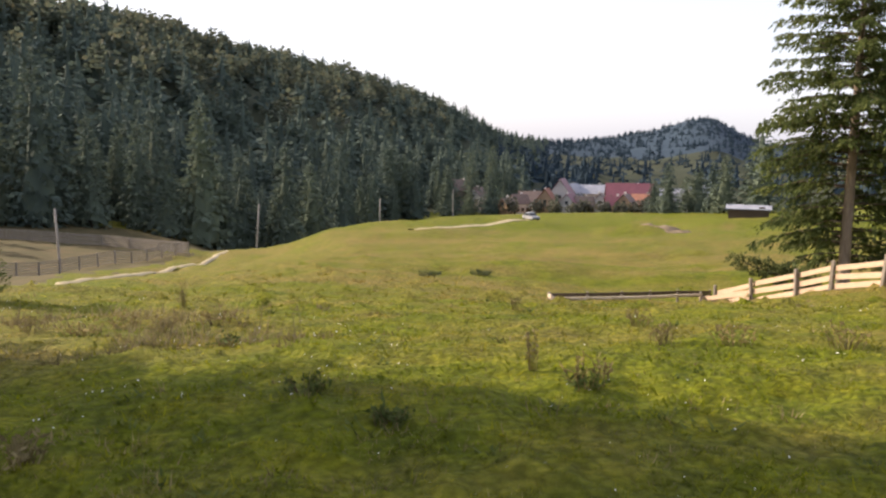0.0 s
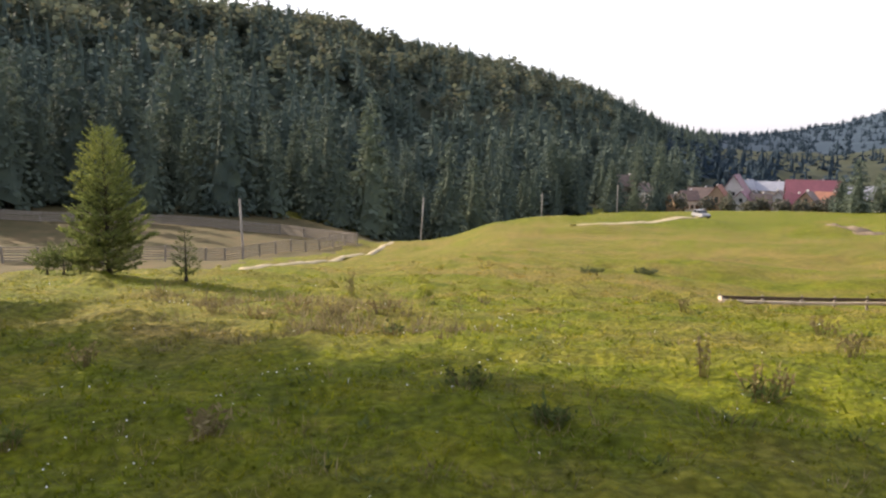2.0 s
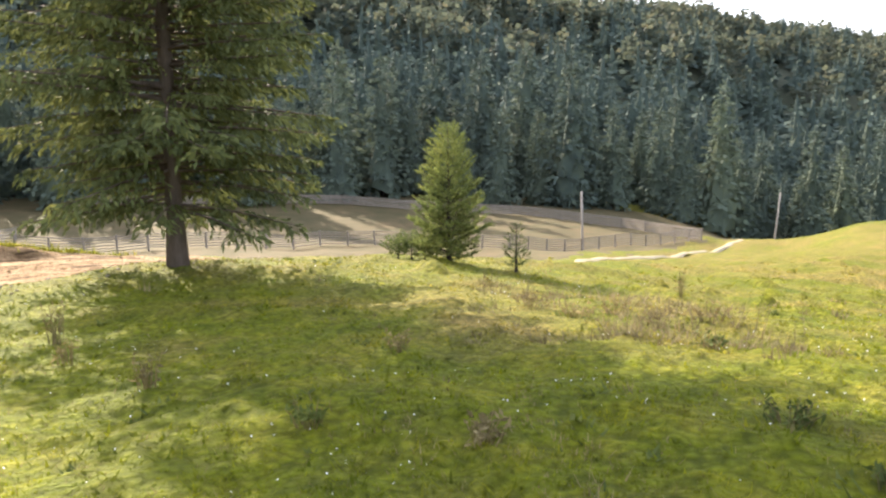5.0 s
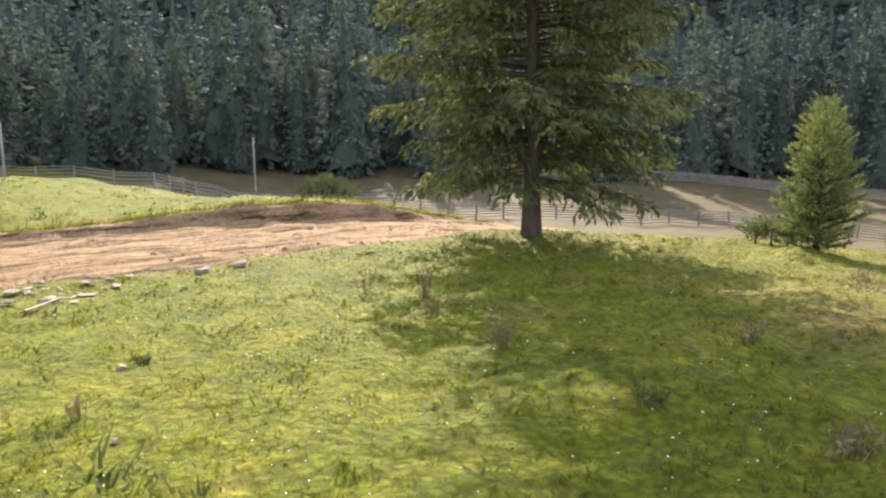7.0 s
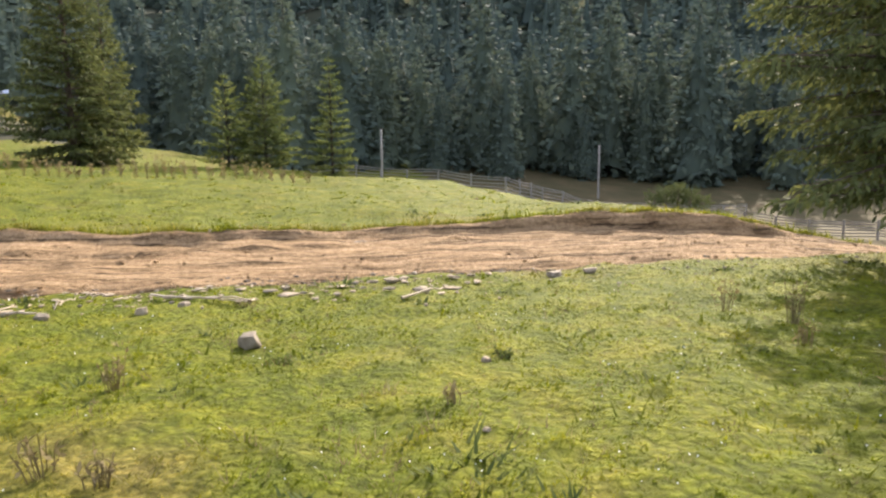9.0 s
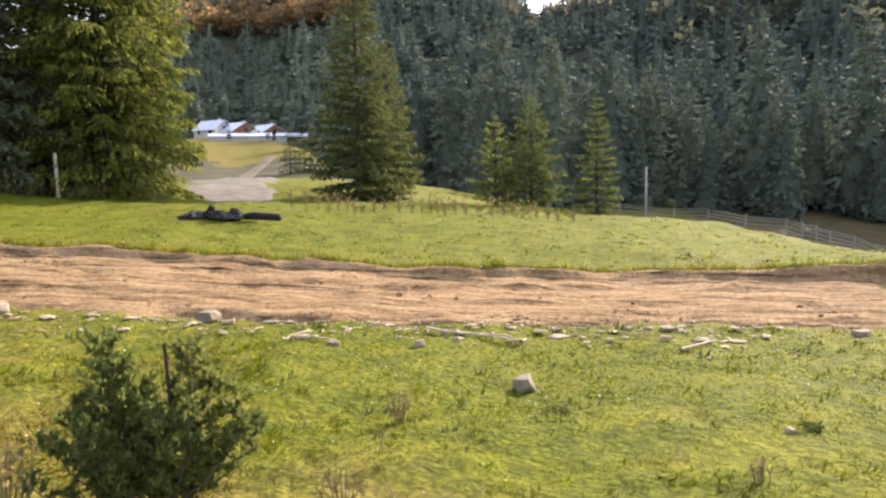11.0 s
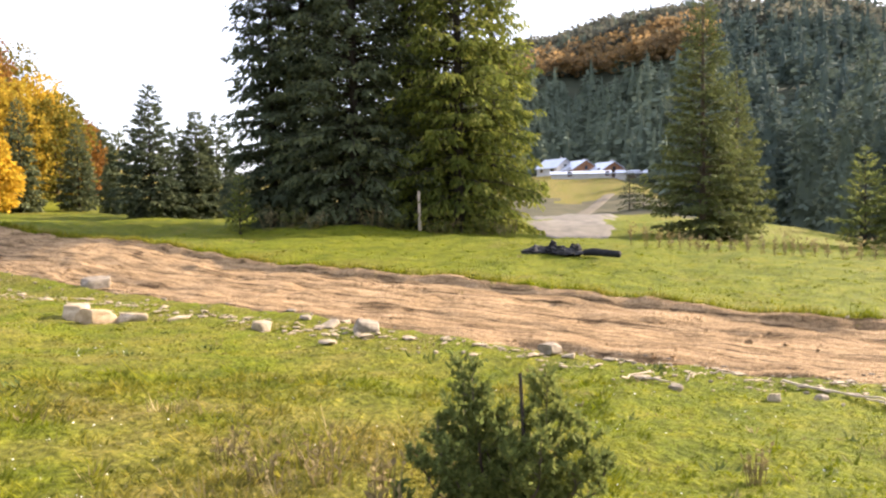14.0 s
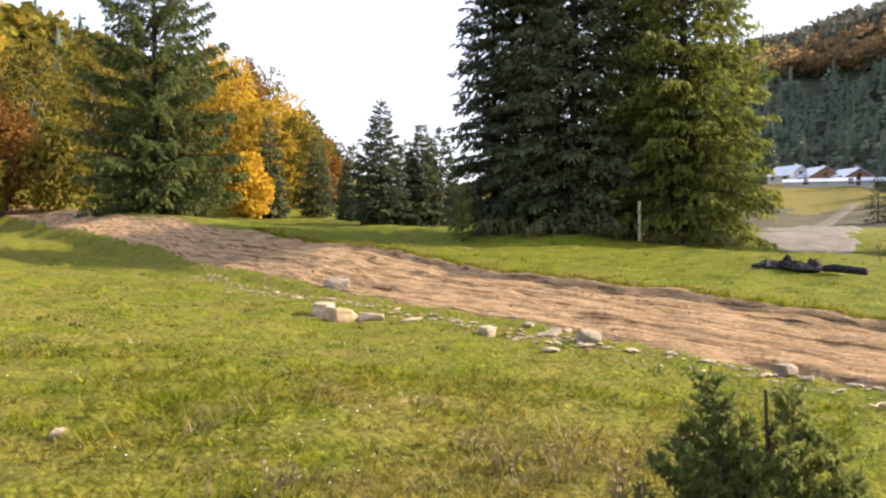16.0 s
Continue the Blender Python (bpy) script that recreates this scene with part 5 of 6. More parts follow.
VILLAGE = [(-7.6, 246, 6.5, 6, 3.0, 3.2, 80, M_WALL_OCHRE, M_ROOF_ORANGE, "house with an orange tiled roof in the village"),
           (-8.7, 256, 8, 7.5, 4.6, 4.4, 80, M_WALL_WHITE, M_ROOF_RED, "house with a dark red steep roof and white gable"),
           (-9.5, 266, 7, 6, 5.0, 3.0, 70, M_WALL_WHITE, M_ROOF_SLATE, "white house with a grey gabled roof"),
           (-11.0, 270, 10, 8, 5.8, 2.0, 6, M_WALL_WHITE, M_ROOF_SLATE, "white two storey house with a grey roof"),
           (-9.2, 242, 4.5, 5, 2.6, 2.2, 75, M_WALL_WHITE, M_ROOF_RED, "small white house with a red gabled roof"),
           (-10.3, 244, 5, 4.5, 2.4, 1.8, 15, M_WALL_OCHRE, M_ROOF_BROWN, "low ochre house with a brown roof"),
           (-11.5, 246, 4.5, 5, 2.8, 2.2, 82, M_WALL_WHITE, M_ROOF_BROWN, "small white gabled house with a brown roof"),
           (-13.5, 262, 14, 9, 4.8, 3.2, 5, M_WALL_OCHRE, M_ROOF_RED, "long house with a dark red metal roof"),
           (-12.5, 242, 5, 4.5, 2.4, 1.8, 10, M_WALL_OCHRE, M_ROOF_RED, "low ochre cottage with a red roof"),
           (-13.3, 239, 4, 5, 2.6, 2.0, 70, M_WALL_OCHRE, M_ROOF_BROWN, "small ochre gabled cottage with a brown roof"),
           (-14.5, 244, 6, 5, 2.8, 2.0, -10, M_WALL_OCHRE, M_ROOF_ORANGE, "small ochre house with an orange roof"),
           (-15.2, 236, 4, 4, 2.2, 1.4, 30, M_WALL_OCHRE, M_ROOF_BROWN, "low shed with a brown roof"),
           (-5.6, 255, 5, 4.5, 3.0, 2.0, 30, M_WALL_WHITE, M_ROOF_BROWN, "small white house with a brown roof among trees"),
           (-4.7, 244, 4, 4, 2.4, 1.6, 50, M_WALL_OCHRE, M_ROOF_BROWN, "small ochre hut with a brown roof among trees"),
           (-2.5, 262, 5, 5, 4.2, 2.2, 60, M_WALL_WHITE, M_ROOF_BROWN, "narrow white house with a brown roof among trees"),
           (-1.3, 266, 6, 6, 5.4, 2.5, 20, M_WOOD_GREY, M_ROOF_BROWN, "grey wooden house among trees"),
           (-6.4, 268, 7, 6, 3.4, 2.4, 0, M_WALL_WHITE, M_ROOF_BROWN, "white house with a brown roof"),
           (-18.4, 250, 8, 7, 4, 2.6, 30, M_WALL_WHITE, M_ROOF_SLATE, "white house glimpsed behind spruces"),
           (-16.6, 262, 8, 7, 4, 2.6, 0, M_WALL_WHITE, M_ROOF_SLATE, "white house glimpsed behind spruces")]
for az, r, w, d, h, rh, turn, wm, rm, label in VILLAGE:
    house("house", az, r, w * 1.05, d * 1.05, h * 1.3, rh * 1.3, turn + az, wm, rm, label)
# The barn's closed dark walls stand in for the shade of its open front.
house("barn", -21.6, 150, 6.8, 4, 1.6, 0.5, -22, M_WOOD_DARK, M_ROOF_SLATE, "low dark barn with a pale sheet roof", 0, 0, "barn")
FARM = [(121.3, 236, 10, 9, 1.6, 2.6, 62, M_WALL_WOOD, M_ROOF_GREY, "farmhouse with a snow pale sheet roof and reddish gable"),
        (119.3, 232, 9, 8, 1.5, 2.3, 62, M_WALL_WOOD, M_ROOF_GREY, "farmhouse with a pale sheet roof and brown gable"),
        (122.9, 240, 9, 7, 2.2, 2.6, 75, M_WALL_WHITE, M_ROOF_GREY, "low farm building with a pale sheet roof"),
        (120.5, 216, 20, 4, 1.2, 0.7, 120, M_WALL_WHITE, M_ROOF_GREY, "long low shed with a pale sheet roof"),
        (117.6, 226, 9, 4, 1.6, 0.8, 118, M_WOOD_DARK, M_ROOF_GREY, "open shed with a flat pale roof")]
for az, r, w, d, h, rh, turn, wm, rm, label in FARM:
    house("farmhouse" if d > 4 else "shed", az, r, w, d, h, rh, turn, wm, rm, label, 2, 0, "house" if d > 4 else "shed")
for i, (az, r, h, w) in enumerate([(-8.2, 234, 4, 2.4), (-9.6, 232, 3.2, 2.2), (-10.4, 240, 5, 2.6), (-11.7, 234, 3.6, 2.4), (-12.9, 232, 3.4, 2.0), (-6.9, 240, 5, 2.6), (-5.0, 240, 6, 3.0), (-14.6, 234, 5, 2.6), (-13.7, 236, 3.6, 2.2), (-10.0, 258, 8, 3.0), (-12.1, 256, 7, 3.0), (-2.9, 245, 6, 3.0)]):
    leafy(az, r, h * 0.8, w, 700 + i, M_HAZED_BROWN, "brownish garden tree in the village", leaves=260, size=0.9)
# a pale car parked on the field lane, seen end on
car = tagged(new("car"), "small pale grey car standing on the far pasture", "car")
def slab(profile, half):
    """A body extruded across its width from a side profile, drawn in towards the roof."""
    bm = bmesh.new()
    rows = []
    for side in (-1, 1):
        rows.append([bm.verts.new((side * half * (1 - 0.22 * max(0, z - 0.85)), y, z)) for y, z in profile])
    n = len(profile)
    for i in range(n):
        bm.faces.new([rows[0][i], rows[0][(i + 1) % n], rows[1][(i + 1) % n], rows[1][i]])
    bm.faces.new(rows[0])
    bm.faces.new(rows[1][::-1])
    bmesh.ops.recalc_face_normals(bm, faces=bm.faces[:])
    bmesh.ops.bevel(bm, geom=bm.edges[:], offset=0.03, segments=1, affect="EDGES")
    return bm


part("body", slab([(-1.9, 0.3), (1.9, 0.3), (1.92, 0.62), (1.8, 0.9), (-0.8, 0.92), (-1.75, 0.80), (-1.92, 0.55)], 0.82), M_CAR, car)
part("roof", slab([(-0.35, 1.38), (1.3, 1.36), (1.3, 1.42), (-0.3, 1.44)], 0.80), M_CAR, car)
part("windscreen", slab([(-0.9, 0.93), (1.75, 0.91), (1.32, 1.38), (-0.33, 1.39)], 0.80), M_GLASS_DARK, car)
part("bumper", slab([(-2.0, 0.32), (-1.85, 0.32), (-1.85, 0.5), (-2.0, 0.5)], 0.80), M_BLACK, car)
for sx in (-0.72, 0.72):
    for sy in (-1.2, 1.2):
        v, f = tube([(sx - 0.1, sy, 0.3), (sx - 0.09, sy, 0.3), (sx + 0.09, sy, 0.3), (sx + 0.1, sy, 0.3)], [0.02, 0.3, 0.3, 0.02], 14)
        mesh_object("wheel", v, f, M_BLACK, True, car)
put(car, -6.5, 116, 24, 0.8)
# spruces round the village
for i, (az, r, h, w) in enumerate([(-20.0, 190, 17, 3.4), (-19.2, 195, 16, 3.2), (-22.2, 185, 18, 3.2), (-16.2, 200, 12, 3.0), (-15.2, 205, 11, 2.6), (-17.4, 210, 12, 3.2), (-18.2, 205, 10, 2.8), (-3.4, 240, 12, 3.2), (-4.4, 245, 9, 2.6), (-1.9, 240, 10, 2.6), (-0.4, 235, 13, 3.0), (-8.3, 238, 6, 1.8), (-12.0, 240, 5, 1.8), (-24.5, 150, 15, 3)]):
    m = Matrix.LocRotScale(at(az, r), Euler((0, 0, i)), Vector((w / 3.2, w / 3.2, h / 20)))
    t = copy_thing(edge_models[i % 4], m)
    tagged(t, "dark spruce beside the village", "tree", "spruces round the village")

# ---- weeds, tussocks, grass ----
def weed(az, r, h, spread, n, seed, mat, label, leaf=0.07):
    rs = rng(seed)
    e = tagged(new("weed"), label, "weed", "weeds in the pasture")
    stems, tips = [], []
    for k in range(n):
        a, l = rs.uniform(0, 6.283), rs.uniform(0.5, 1.0) * h
        o = np.array([math.cos(a), math.sin(a), 0]) * rs.uniform(0, spread * 0.4)
        q = o + np.array([math.cos(a), math.sin(a), 0]) * rs.uniform(0.1, 0.5) * spread
        mid = (o + q) / 2 + [0, 0, l * 0.55]
        stems.append(tube([o - [0, 0, 0.05], mid, q + [0, 0, l]], [0.005, 0.004, 0.002], 3))
        m = 5
        s = rs.uniform(0.35, 1.0, m)[:, None]
        c = o * (1 - s) + q * s + np.hstack([np.zeros((m, 2)), l * s])
        tips.append(sprigs(c, rs.normal(size=(m, 3)) + [0, 0, 0.4], leaf * rs.uniform(0.4, 1.2, m), leaf * 0.3 * rs.uniform(0.5, 1.5, m), rs))
    v, f = join(stems)
    mesh_object("stalk", v, f, M_WEED, False, e)["kind"] = "stuff"
    v, f = join(tips)
    mesh_object("leaf_sprays", v, f, mat, False, e)["kind"] = "stuff"
    return put(e, az, r)


DRY, GREEN = (M_WEED, "dry brown weed standing in the grass"), (M_WEED_GREEN, "low grey green thistle clump in the grass")
WEEDS_NEAR = [(18.8, 15.4, 0.5, 0.18, 14, DRY), (-6.8, 6.7, 0.40, 0.10, 10, DRY), (16.6, 10.5, 0.25, 0.35, 22, DRY), (20.2, 10.1, 0.22, 0.35, 20, DRY), (28.7, 10.7, 0.25, 0.4, 22, DRY), (25.6, 10.4, 0.22, 0.4, 22, DRY), (22.8, 11.0, 0.25, 0.4, 22, DRY), (-5.4, 14.2, 0.3, 0.25, 12, DRY), (-10.6, 6.1, 0.26, 0.30, 14, DRY), (-12.2, 6.3, 0.2, 0.2, 8, DRY), (4.0, 4.8, 0.12, 0.22, 30, GREEN), (10.4, 5.6, 0.14, 0.3, 24, GREEN)]
WEEDS_FAR = [(-11.0, 6.0, 0.12, 0.3, 30, GREEN), (29.6, 4.8, 0.15, 0.24, 26, DRY), (37.4, 7.5, 0.22, 0.16, 14, DRY), (61.2, 10.0, 0.55, 0.2, 18, DRY), (54.3, 6.9, 0.28, 0.25, 18, DRY), (42.3, 5.2, 0.15, 0.2, 20, GREEN), (108.9, 6.9, 0.34, 0.2, 8, DRY), (112.4, 4.5, 0.28, 0.2, 10, DRY), (83.6, 5.5, 0.2, 0.12, 8, DRY), (108.7, 4.3, 0.2, 0.2, 12, DRY), (139.4, 6.2, 0.3, 0.3, 10, DRY), (109.0, 6.8, 0.3, 0.15, 8, DRY)]
WEEDS_EDGE = [(145.2, 6.5, 0.3, 0.3, 16, DRY), (142.5, 5.8, 0.3, 0.3, 12, DRY), (138.2, 5.6, 0.3, 0.3, 10, DRY), (159.8, 5.0, 0.28, 0.25, 14, DRY), (16.0, 8.4, 0.16, 0.2, 14, GREEN), (-28.3, 8.9, 0.26, 0.35, 18, DRY), (-16.2, 8.6, 0.22, 0.3, 16, DRY), (-21.2, 8.6, 0.26, 0.4, 20, DRY), (-14.5, 10.4, 0.26, 0.3, 18, DRY), (80.8, 7.4, 0.12, 0.16, 14, GREEN), (97.5, 7.3, 0.10, 0.2, 16, GREEN), (60.2, 8.6, 0.3, 0.2, 12, DRY)]
WEEDS_MORE = [(65.8, 10.4, 0.45, 0.2, 12, DRY), (133.5, 4.6, 0.5, 0.15, 8, DRY), (134.5, 5.2, 0.45, 0.2, 10, DRY)]
for i, (az, r, h, s, n, (m, label)) in enumerate(WEEDS_NEAR + WEEDS_FAR + WEEDS_EDGE + WEEDS_MORE):
    weed(az, r, h, s, n, 300 + i, m, label)
# low dark shrubs at the lip of the bank
for i, (az, r, h, w) in enumerate([(69.2, 23.5, 0.5, 0.32), (70.0, 23.6, 0.62, 0.36), (70.8, 23.4, 0.5, 0.34), (71.6, 23.6, 0.42, 0.3), (68.4, 23.8, 0.34, 0.3)]):
    spruce(az, r, h, w, 0.05, 520 + i, "low dark green spruce seedling on the bank", name="spruce_seedling", group="spruce seedlings on the bank", per=10, whorl=0.09, limbs=7, size=0.09, rise=0.7, sag=0.1, hang=-0.3, shape=0.5)
for i, (az, r, h, w) in enumerate([(38.4, 20.6, 0.55, 0.5), (39.4, 20.9, 0.4, 0.45), (37.4, 20.2, 0.5, 0.4)]):
    spruce(az, r, h, w, 0.05, 540 + i, "low spreading spruce seedling beside the young spruce", name="spruce_seedling", mats=MATS_BRIGHT, per=12, whorl=0.09, limbs=8, size=0.10, rise=0.6, sag=0.1, hang=-0.2, shape=0.5)
for i, (az, r, h, w) in enumerate([(1.3, 36.6, 0.14, 0.45), (0.6, 36.8, 0.12, 0.4), (-3.1, 43.0, 0.15, 0.48), (-2.4, 43.1, 0.12, 0.4)]):
    spruce(az, r, h, w, 0.02, 560 + i, "low dark green nettle clump in the pasture", name="nettle_clump", group="nettle clumps", mats=MATS_DARK, per=12, whorl=0.05, limbs=9, size=0.09, rise=0.3, sag=0.1, hang=-0.3, shape=0.4)
# pale undergrowth at the foot of the clump
for i, (az, h) in enumerate([(126.2, 0.9), (128.0, 1.1), (130.4, 1.0), (131.6, 0.8), (136.2, 1.2), (138.4, 1.4), (140.2, 1.0), (142.0, 1.3), (143.4, 1.5), (134.6, 1.0)]):
    weed(az, 40.6 + (i % 3) * 0.6, h, 1.3, 26, 600 + i, M_WEED_GREEN if i % 2 else M_WEED, "pale twiggy undergrowth at the foot of the spruces", 0.16)
# dead stalks along the crest of the far bank
for i, az in enumerate(np.arange(97, 117.5, 0.75)):
    weed(az + 0.3 * math.sin(i * 7), 32.5 / math.cos(radians(az - 96)), 0.55 + 0.5 * abs(math.sin(i * 3.3)) * (1.35 if az > 106 else 0.7), 0.25, 9, 400 + i, M_WEED, "tall dead weed stalks on the bank", 0.18)

rg = rng(7)


def on_turf(az, r):
    x, y = -np.sin(np.radians(az)) * r, np.cos(np.radians(az)) * r
    u = x * UX + y * UY
    v = x * VX + y * VY
    e = road_wobble(x, y, v) + rg.normal(0, 0.2, len(u))
    keep = (u + e < 13.05) | (u + e > 18.55)
    return x[keep], y[keep]


def blades(name, n, r0, r1, h, w, mat, label, seed, tall=0.0):
    g = rng(seed)
    az = g.uniform(-36, 182, n)
    r = r0 * (r1 / r0) ** g.uniform(0, 1, n)
    x, y = on_turf(az, r)
    n = len(x)
    clump = 0.7 * ripple(x + 11, y - 5, 0.42) + 0.5 * ripple(x - 3, y + 8, 1.1)
    keep = g.rand(n) < np.clip(0.55 + 0.6 * clump, 0.12, 1)
    x, y, clump = x[keep], y[keep], clump[keep]
    n = len(x)
    r = np.hypot(x, y)
    grow = (r / 5) ** 0.08
    H = h * grow * g.uniform(0.5, 1.3, n) * np.clip(0.8 + 0.9 * clump, 0.3, 2.0)
    H = H * np.where(x * UX + y * UY > 18.8, 0.6, 1.0)
    W = w * (r / 5) ** 0.85 * g.uniform(0.7, 1.3, n)
    a = g.uniform(0, 6.283, n)
    lean = H * g.uniform(0.15, 0.9, n)
    b = g.uniform(0, 6.283, n)
    z = land(x, y) - 0.01
    sx, sy = np.cos(a) * W / 2, np.sin(a) * W / 2
    V = np.stack([np.stack([x - sx, y - sy, z], 1), np.stack([x + sx, y + sy, z], 1), np.stack([x + np.cos(b) * lean, y + np.sin(b) * lean, z + H], 1)], 1).reshape(-1, 3)
    return tagged(parch(mesh_object(name, V, np.arange(3 * n).reshape(-1, 3), mat)), label, "grass", kind="stuff")


blades("grass", 380000, 2.4, 50, 0.021, 0.013, M_GRASS, "short green and yellowing pasture grass", 21)
blades("dry_grass", 36000, 2.6, 30, 0.045, 0.006, M_WEED, "thin dry straw among the grass", 22)


def tussocks(name, n, r0, r1, h, mat, label, seed, per=26, a0=-36, a1=182, xy=None, wide=0.010, low=0.2, even=0.35):
    """Tufts of longer grass."""
    g = rng(seed)
    az = g.uniform(a0, a1, n)
    r = r0 * (r1 / r0) ** g.uniform(0, 1, n)
    x, y = on_turf(az, r)
    if xy is not None:
        x, y = xy
    k = g.rand(len(x)) < np.clip((9 if xy is not None else even) + 1.1 * (1 - even) * ripple(x * 0.5 + 3, y * 0.5, 2.2), 0.03, 1)
    x, y = x[k], y[k]
    m = len(x)
    size = g.gamma(3.0, 0.33, m) * (np.hypot(x, y) / 6) ** 0.25
    a = g.uniform(0, 6.283, (m, per))
    q = np.abs(g.normal(0, 0.075, (m, per))) * size[:, None]
    cx, cy = x[:, None] + np.cos(a) * q, y[:, None] + np.sin(a) * q
    H = h * size[:, None] * g.uniform(0.4, 1.2, (m, per))
    W = wide * (np.hypot(cx, cy) / 5) ** 0.7 * g.uniform(0.6, 1.4, (m, per))
    lean = H * g.uniform(low, low + 0.9, (m, per))
    b = a + g.normal(0, 0.6, (m, per))
    z = land(cx, cy) - 0.01
    t = b + 1.57
    V = np.stack([np.stack([cx - np.cos(t) * W / 2, cy - np.sin(t) * W / 2, z], -1), np.stack([cx + np.cos(t) * W / 2, cy + np.sin(t) * W / 2, z], -1), np.stack([cx + np.cos(b) * lean, cy + np.sin(b) * lean, z + H], -1)], 2).reshape(-1, 3)
    return tagged(parch(mesh_object(name, V, np.arange(len(V)).reshape(-1, 3), mat)), label, "grass", kind="stuff")


tussocks("grass_tufts", 19000, 2.6, 45, 0.028, M_GRASS, "longer tufts of green grass in the pasture", 31, 12, wide=0.020, low=0.9, even=0.6)
tussocks("straw_tufts", 1500, 3.0, 34, 0.050, M_WEED, "dry straw coloured tufts in the pasture", 32, 16)
tussocks("leafy_tufts", 800, 3.0, 24, 0.045, M_WEED_GREEN, "low grey green leafy weeds in the pasture", 33, 16, wide=0.03, low=0.8)
tussocks("bleached_tufts", 480, 3.0, 8.5, 0.12, M_WEED, "taller bleached dry grass round the bush", 34, 12, 122, 166)
tussocks("long_grass", 4200, 3.0, 12, 0.060, M_GRASS, "longer tangled green grass round the bush", 38, 15, 118, 180, wide=0.02, low=0.8, even=0.5)
tussocks("dead_tufts", 700, 8.0, 15, 0.10, M_WEED, "patch of dry dead weeds in the pasture", 35, 12, 8, 33)
lv = rg.uniform(-15, 40, 1500)
lu = 18.6 + np.abs(rg.normal(0, 0.12, 1500))
for _ in range(3):
    lw = road_wobble(lu * UX + lv * VX, lu * UY + lv * VY, lv)
    lu = 18.58 - lw + np.abs(rg.normal(0, 0.1, 1500))
tussocks("lip_tufts", 10, 3, 9, 0.075, M_GRASS, "ragged grass hanging over the lip of the bank", 36, 12, xy=(lu * UX + lv * VX, lu * UY + lv * VY))
n = 1000
ca, cr = rg.uniform(-34, 180, 60), 2.8 * (15 / 2.8) ** rg.uniform(0, 1, 60)
which = rg.randint(0, 60, n)
spread_ = np.where(rg.rand(n) < 0.3, 6.0, 0.45)
az_ = ca[which] + np.degrees(rg.normal(0, 1, n) * spread_ / cr[which])
r_f = np.clip(cr[which] + rg.normal(0, 1, n) * spread_, 2.7, 18)
x, y = on_turf(az_, r_f)
c = np.stack([x, y, land(x, y) + 0.05], 1)
v, f = sprigs(c, rg.normal(0, 1, (len(c), 3)) * [1, 1, 0.25], 0.015 * (np.hypot(x, y) / 5) ** 0.5, 0.012 * (np.hypot(x, y) / 5) ** 0.5, rg)
tagged(mesh_object("white_flowers", v, f, M_FLOWER), "tiny white flower heads and chips dotted in the grass", "flowers", kind="stuff")
# gravel and chips along the edge of the track
n = 1500
vv = rg.uniform(-14, 34, n)
uu = np.where(rg.rand(n) < 0.6, 12.6 + rg.normal(0, 0.75, n), rg.uniform(13, 18.8, n))
x, y = uu * UX + vv * VX, uu * UY + vv * VY
ico = bmesh.new()
bmesh.ops.create_icosphere(ico, subdivisions=1, radius=0.5)
iv = np.array([q.co for q in ico.verts])
ifc = np.array([[q.index for q in fc_.verts] for fc_ in ico.faces])
ico.free()
zz = land(x, y) + np.where((uu > 13) & (uu < 18.3), 0.05, 0.01)
sz = rg.gamma(2.0, 0.015, n)[:, None, None] * rg.uniform(0.6, 1.4, (n, 1, 3)) * [1.3, 1.3, 0.7]
V = iv[None] * (1 + rg.normal(0, 0.15, (n, len(iv), 1))) * sz + np.stack([x, y, zz], 1)[:, None]
F = (ifc[None] + (np.arange(n) * len(iv))[:, None, None]).reshape(-1, 3)
tagged(mesh_object("gravel", V.reshape(-1, 3), F, M_STONE), "pale stone chips strewn along the track", "gravel", kind="stuff")

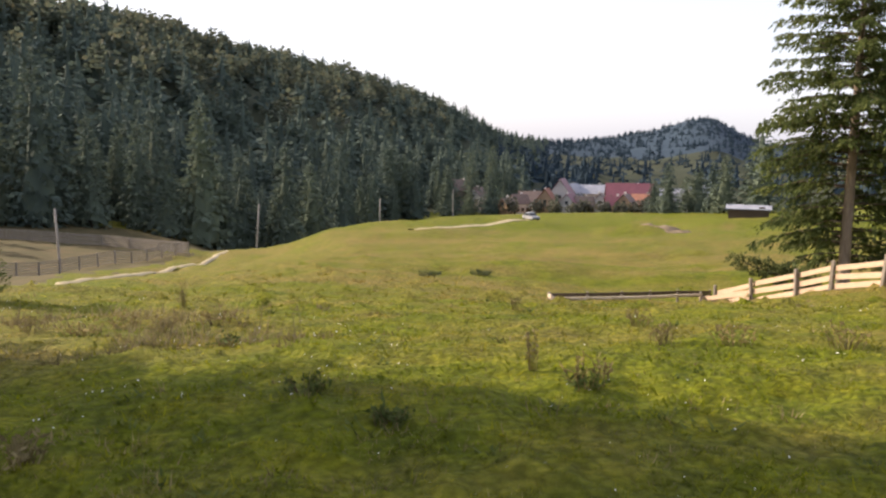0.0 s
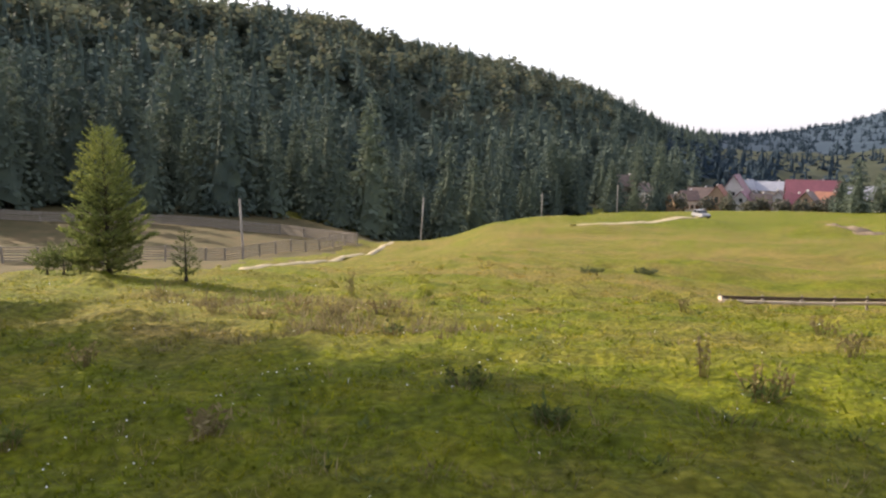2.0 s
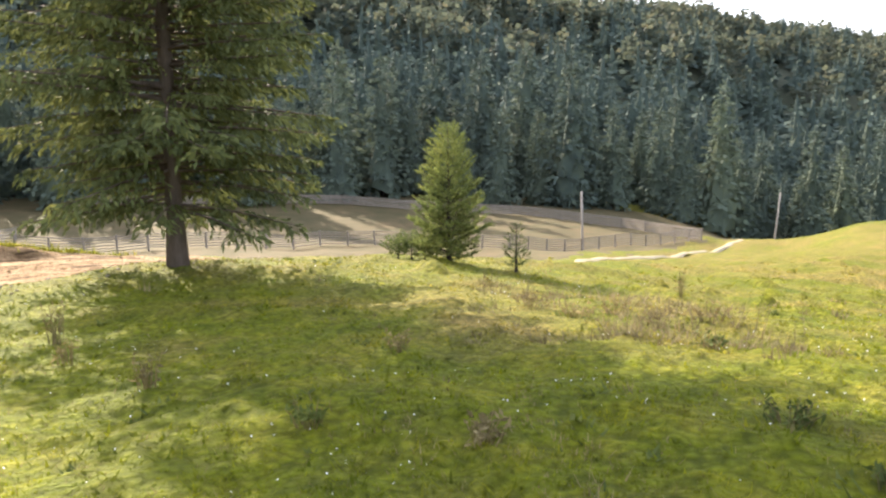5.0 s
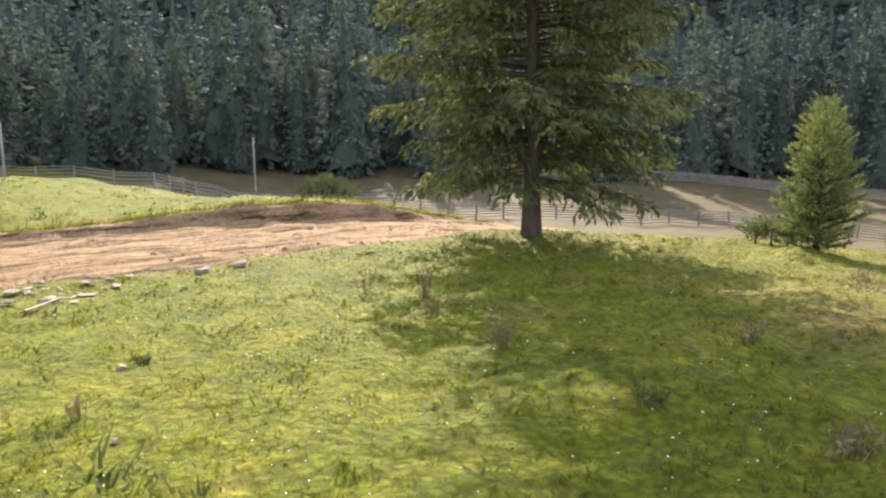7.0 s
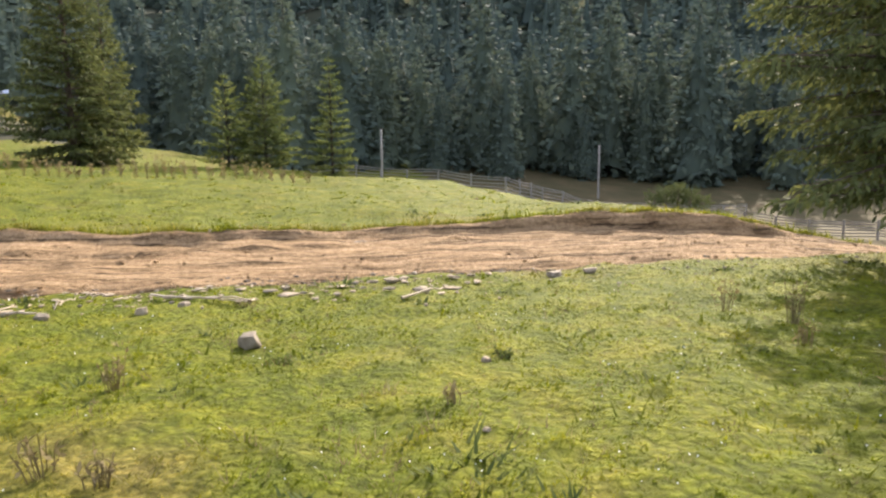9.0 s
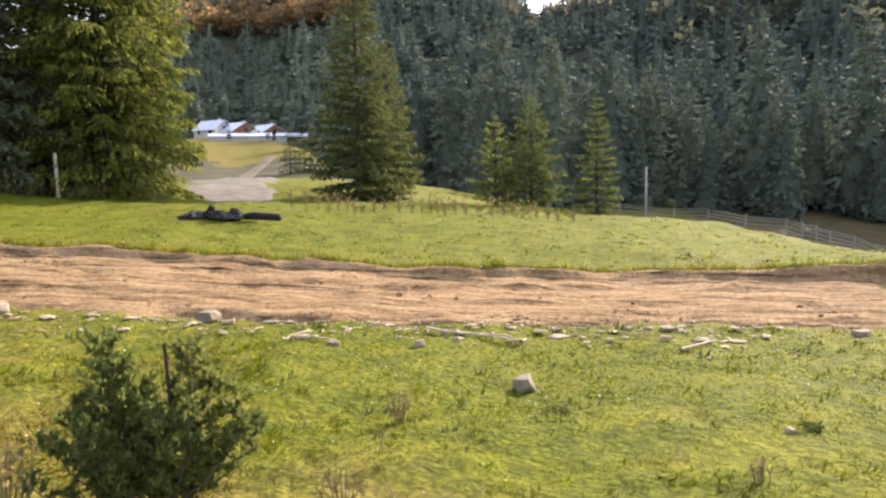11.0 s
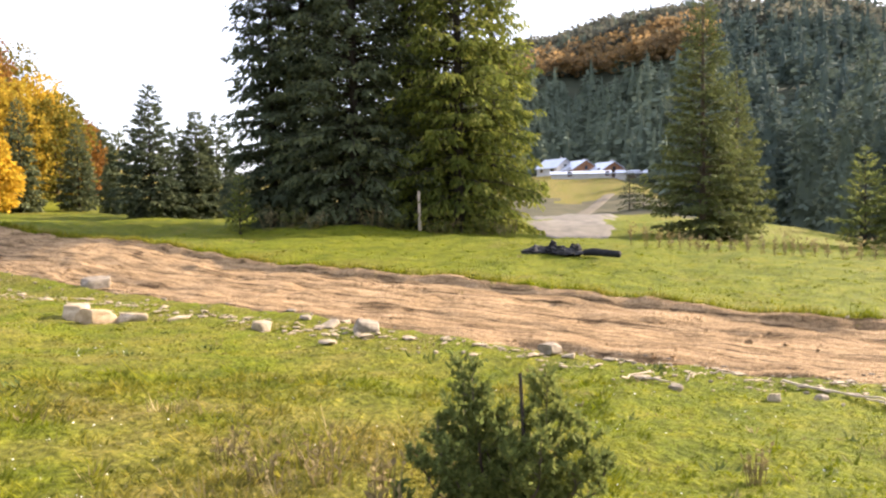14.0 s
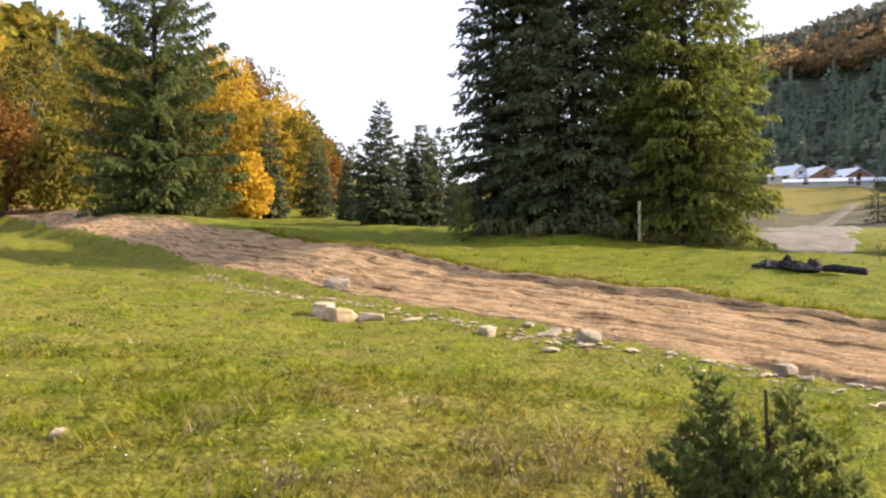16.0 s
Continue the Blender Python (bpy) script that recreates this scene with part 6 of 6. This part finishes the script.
# flat pale chips of wood and stone on the near verge
n = 760
vv = rg.uniform(-3, 32, n)
uu = 12.75 - np.abs(rg.normal(0, 0.7, n))
x, y = uu * UX + vv * VX, uu * UY + vv * VY
sz = rg.gamma(2.5, 0.021, n)[:, None, None] * rg.uniform(0.5, 1.5, (n, 1, 3)) * [1.5, 1.5, 0.45]
V = iv[None] * (1 + rg.normal(0, 0.18, (n, len(iv), 1))) * sz + np.stack([x, y, land(x, y) + 0.03], 1)[:, None]
F = (ifc[None] + (np.arange(n) * len(iv))[:, None, None]).reshape(-1, 3)
tagged(mesh_object("stone_chips", V.reshape(-1, 3), F, M_STONE_PALE), "flat pale chips scattered on the verge of the track", "gravel", kind="stuff")

# clods of dry earth on the track
n = 2600
vv = rg.uniform(-16, 36, n)
uu = rg.uniform(12.9, 18.5, n)
x, y = uu * UX + vv * VX, uu * UY + vv * VY
sz = rg.gamma(2.0, 0.014, n)[:, None, None] * rg.uniform(0.6, 1.4, (n, 1, 3)) * [1.3, 1.3, 0.8]
V = iv[None] * (1 + rg.normal(0, 0.2, (n, len(iv), 1))) * sz + np.stack([x, y, near_land(x, y, False) - 0.03], 1)[:, None]
F = (ifc[None] + (np.arange(n) * len(iv))[:, None, None]).reshape(-1, 3)
tagged(mesh_object("earth_clods", V.reshape(-1, 3), F, M_ROAD), "crumbled clods of dry brown earth on the track", "earth", kind="stuff")

# ash grey gravel along the near wheel track
n = 1300
vv = rg.normal(-3.5, 3.6, n)
uu = 13.15 + rg.normal(0, 0.22, n) + 0.02 * vv
x, y = uu * UX + vv * VX, uu * UY + vv * VY
sz = rg.gamma(2.0, 0.013, n)[:, None, None] * rg.uniform(0.6, 1.4, (n, 1, 3)) * [1.4, 1.4, 0.5]
V = iv[None] * (1 + rg.normal(0, 0.2, (n, len(iv), 1))) * sz + np.stack([x, y, near_land(x, y, False) - 0.02], 1)[:, None]
F = (ifc[None] + (np.arange(n) * len(iv))[:, None, None]).reshape(-1, 3)
tagged(mesh_object("ash_gravel", V.reshape(-1, 3), F, M_STONE_DARK), "dark ash grey gravel along the edge of the track", "gravel", kind="stuff")
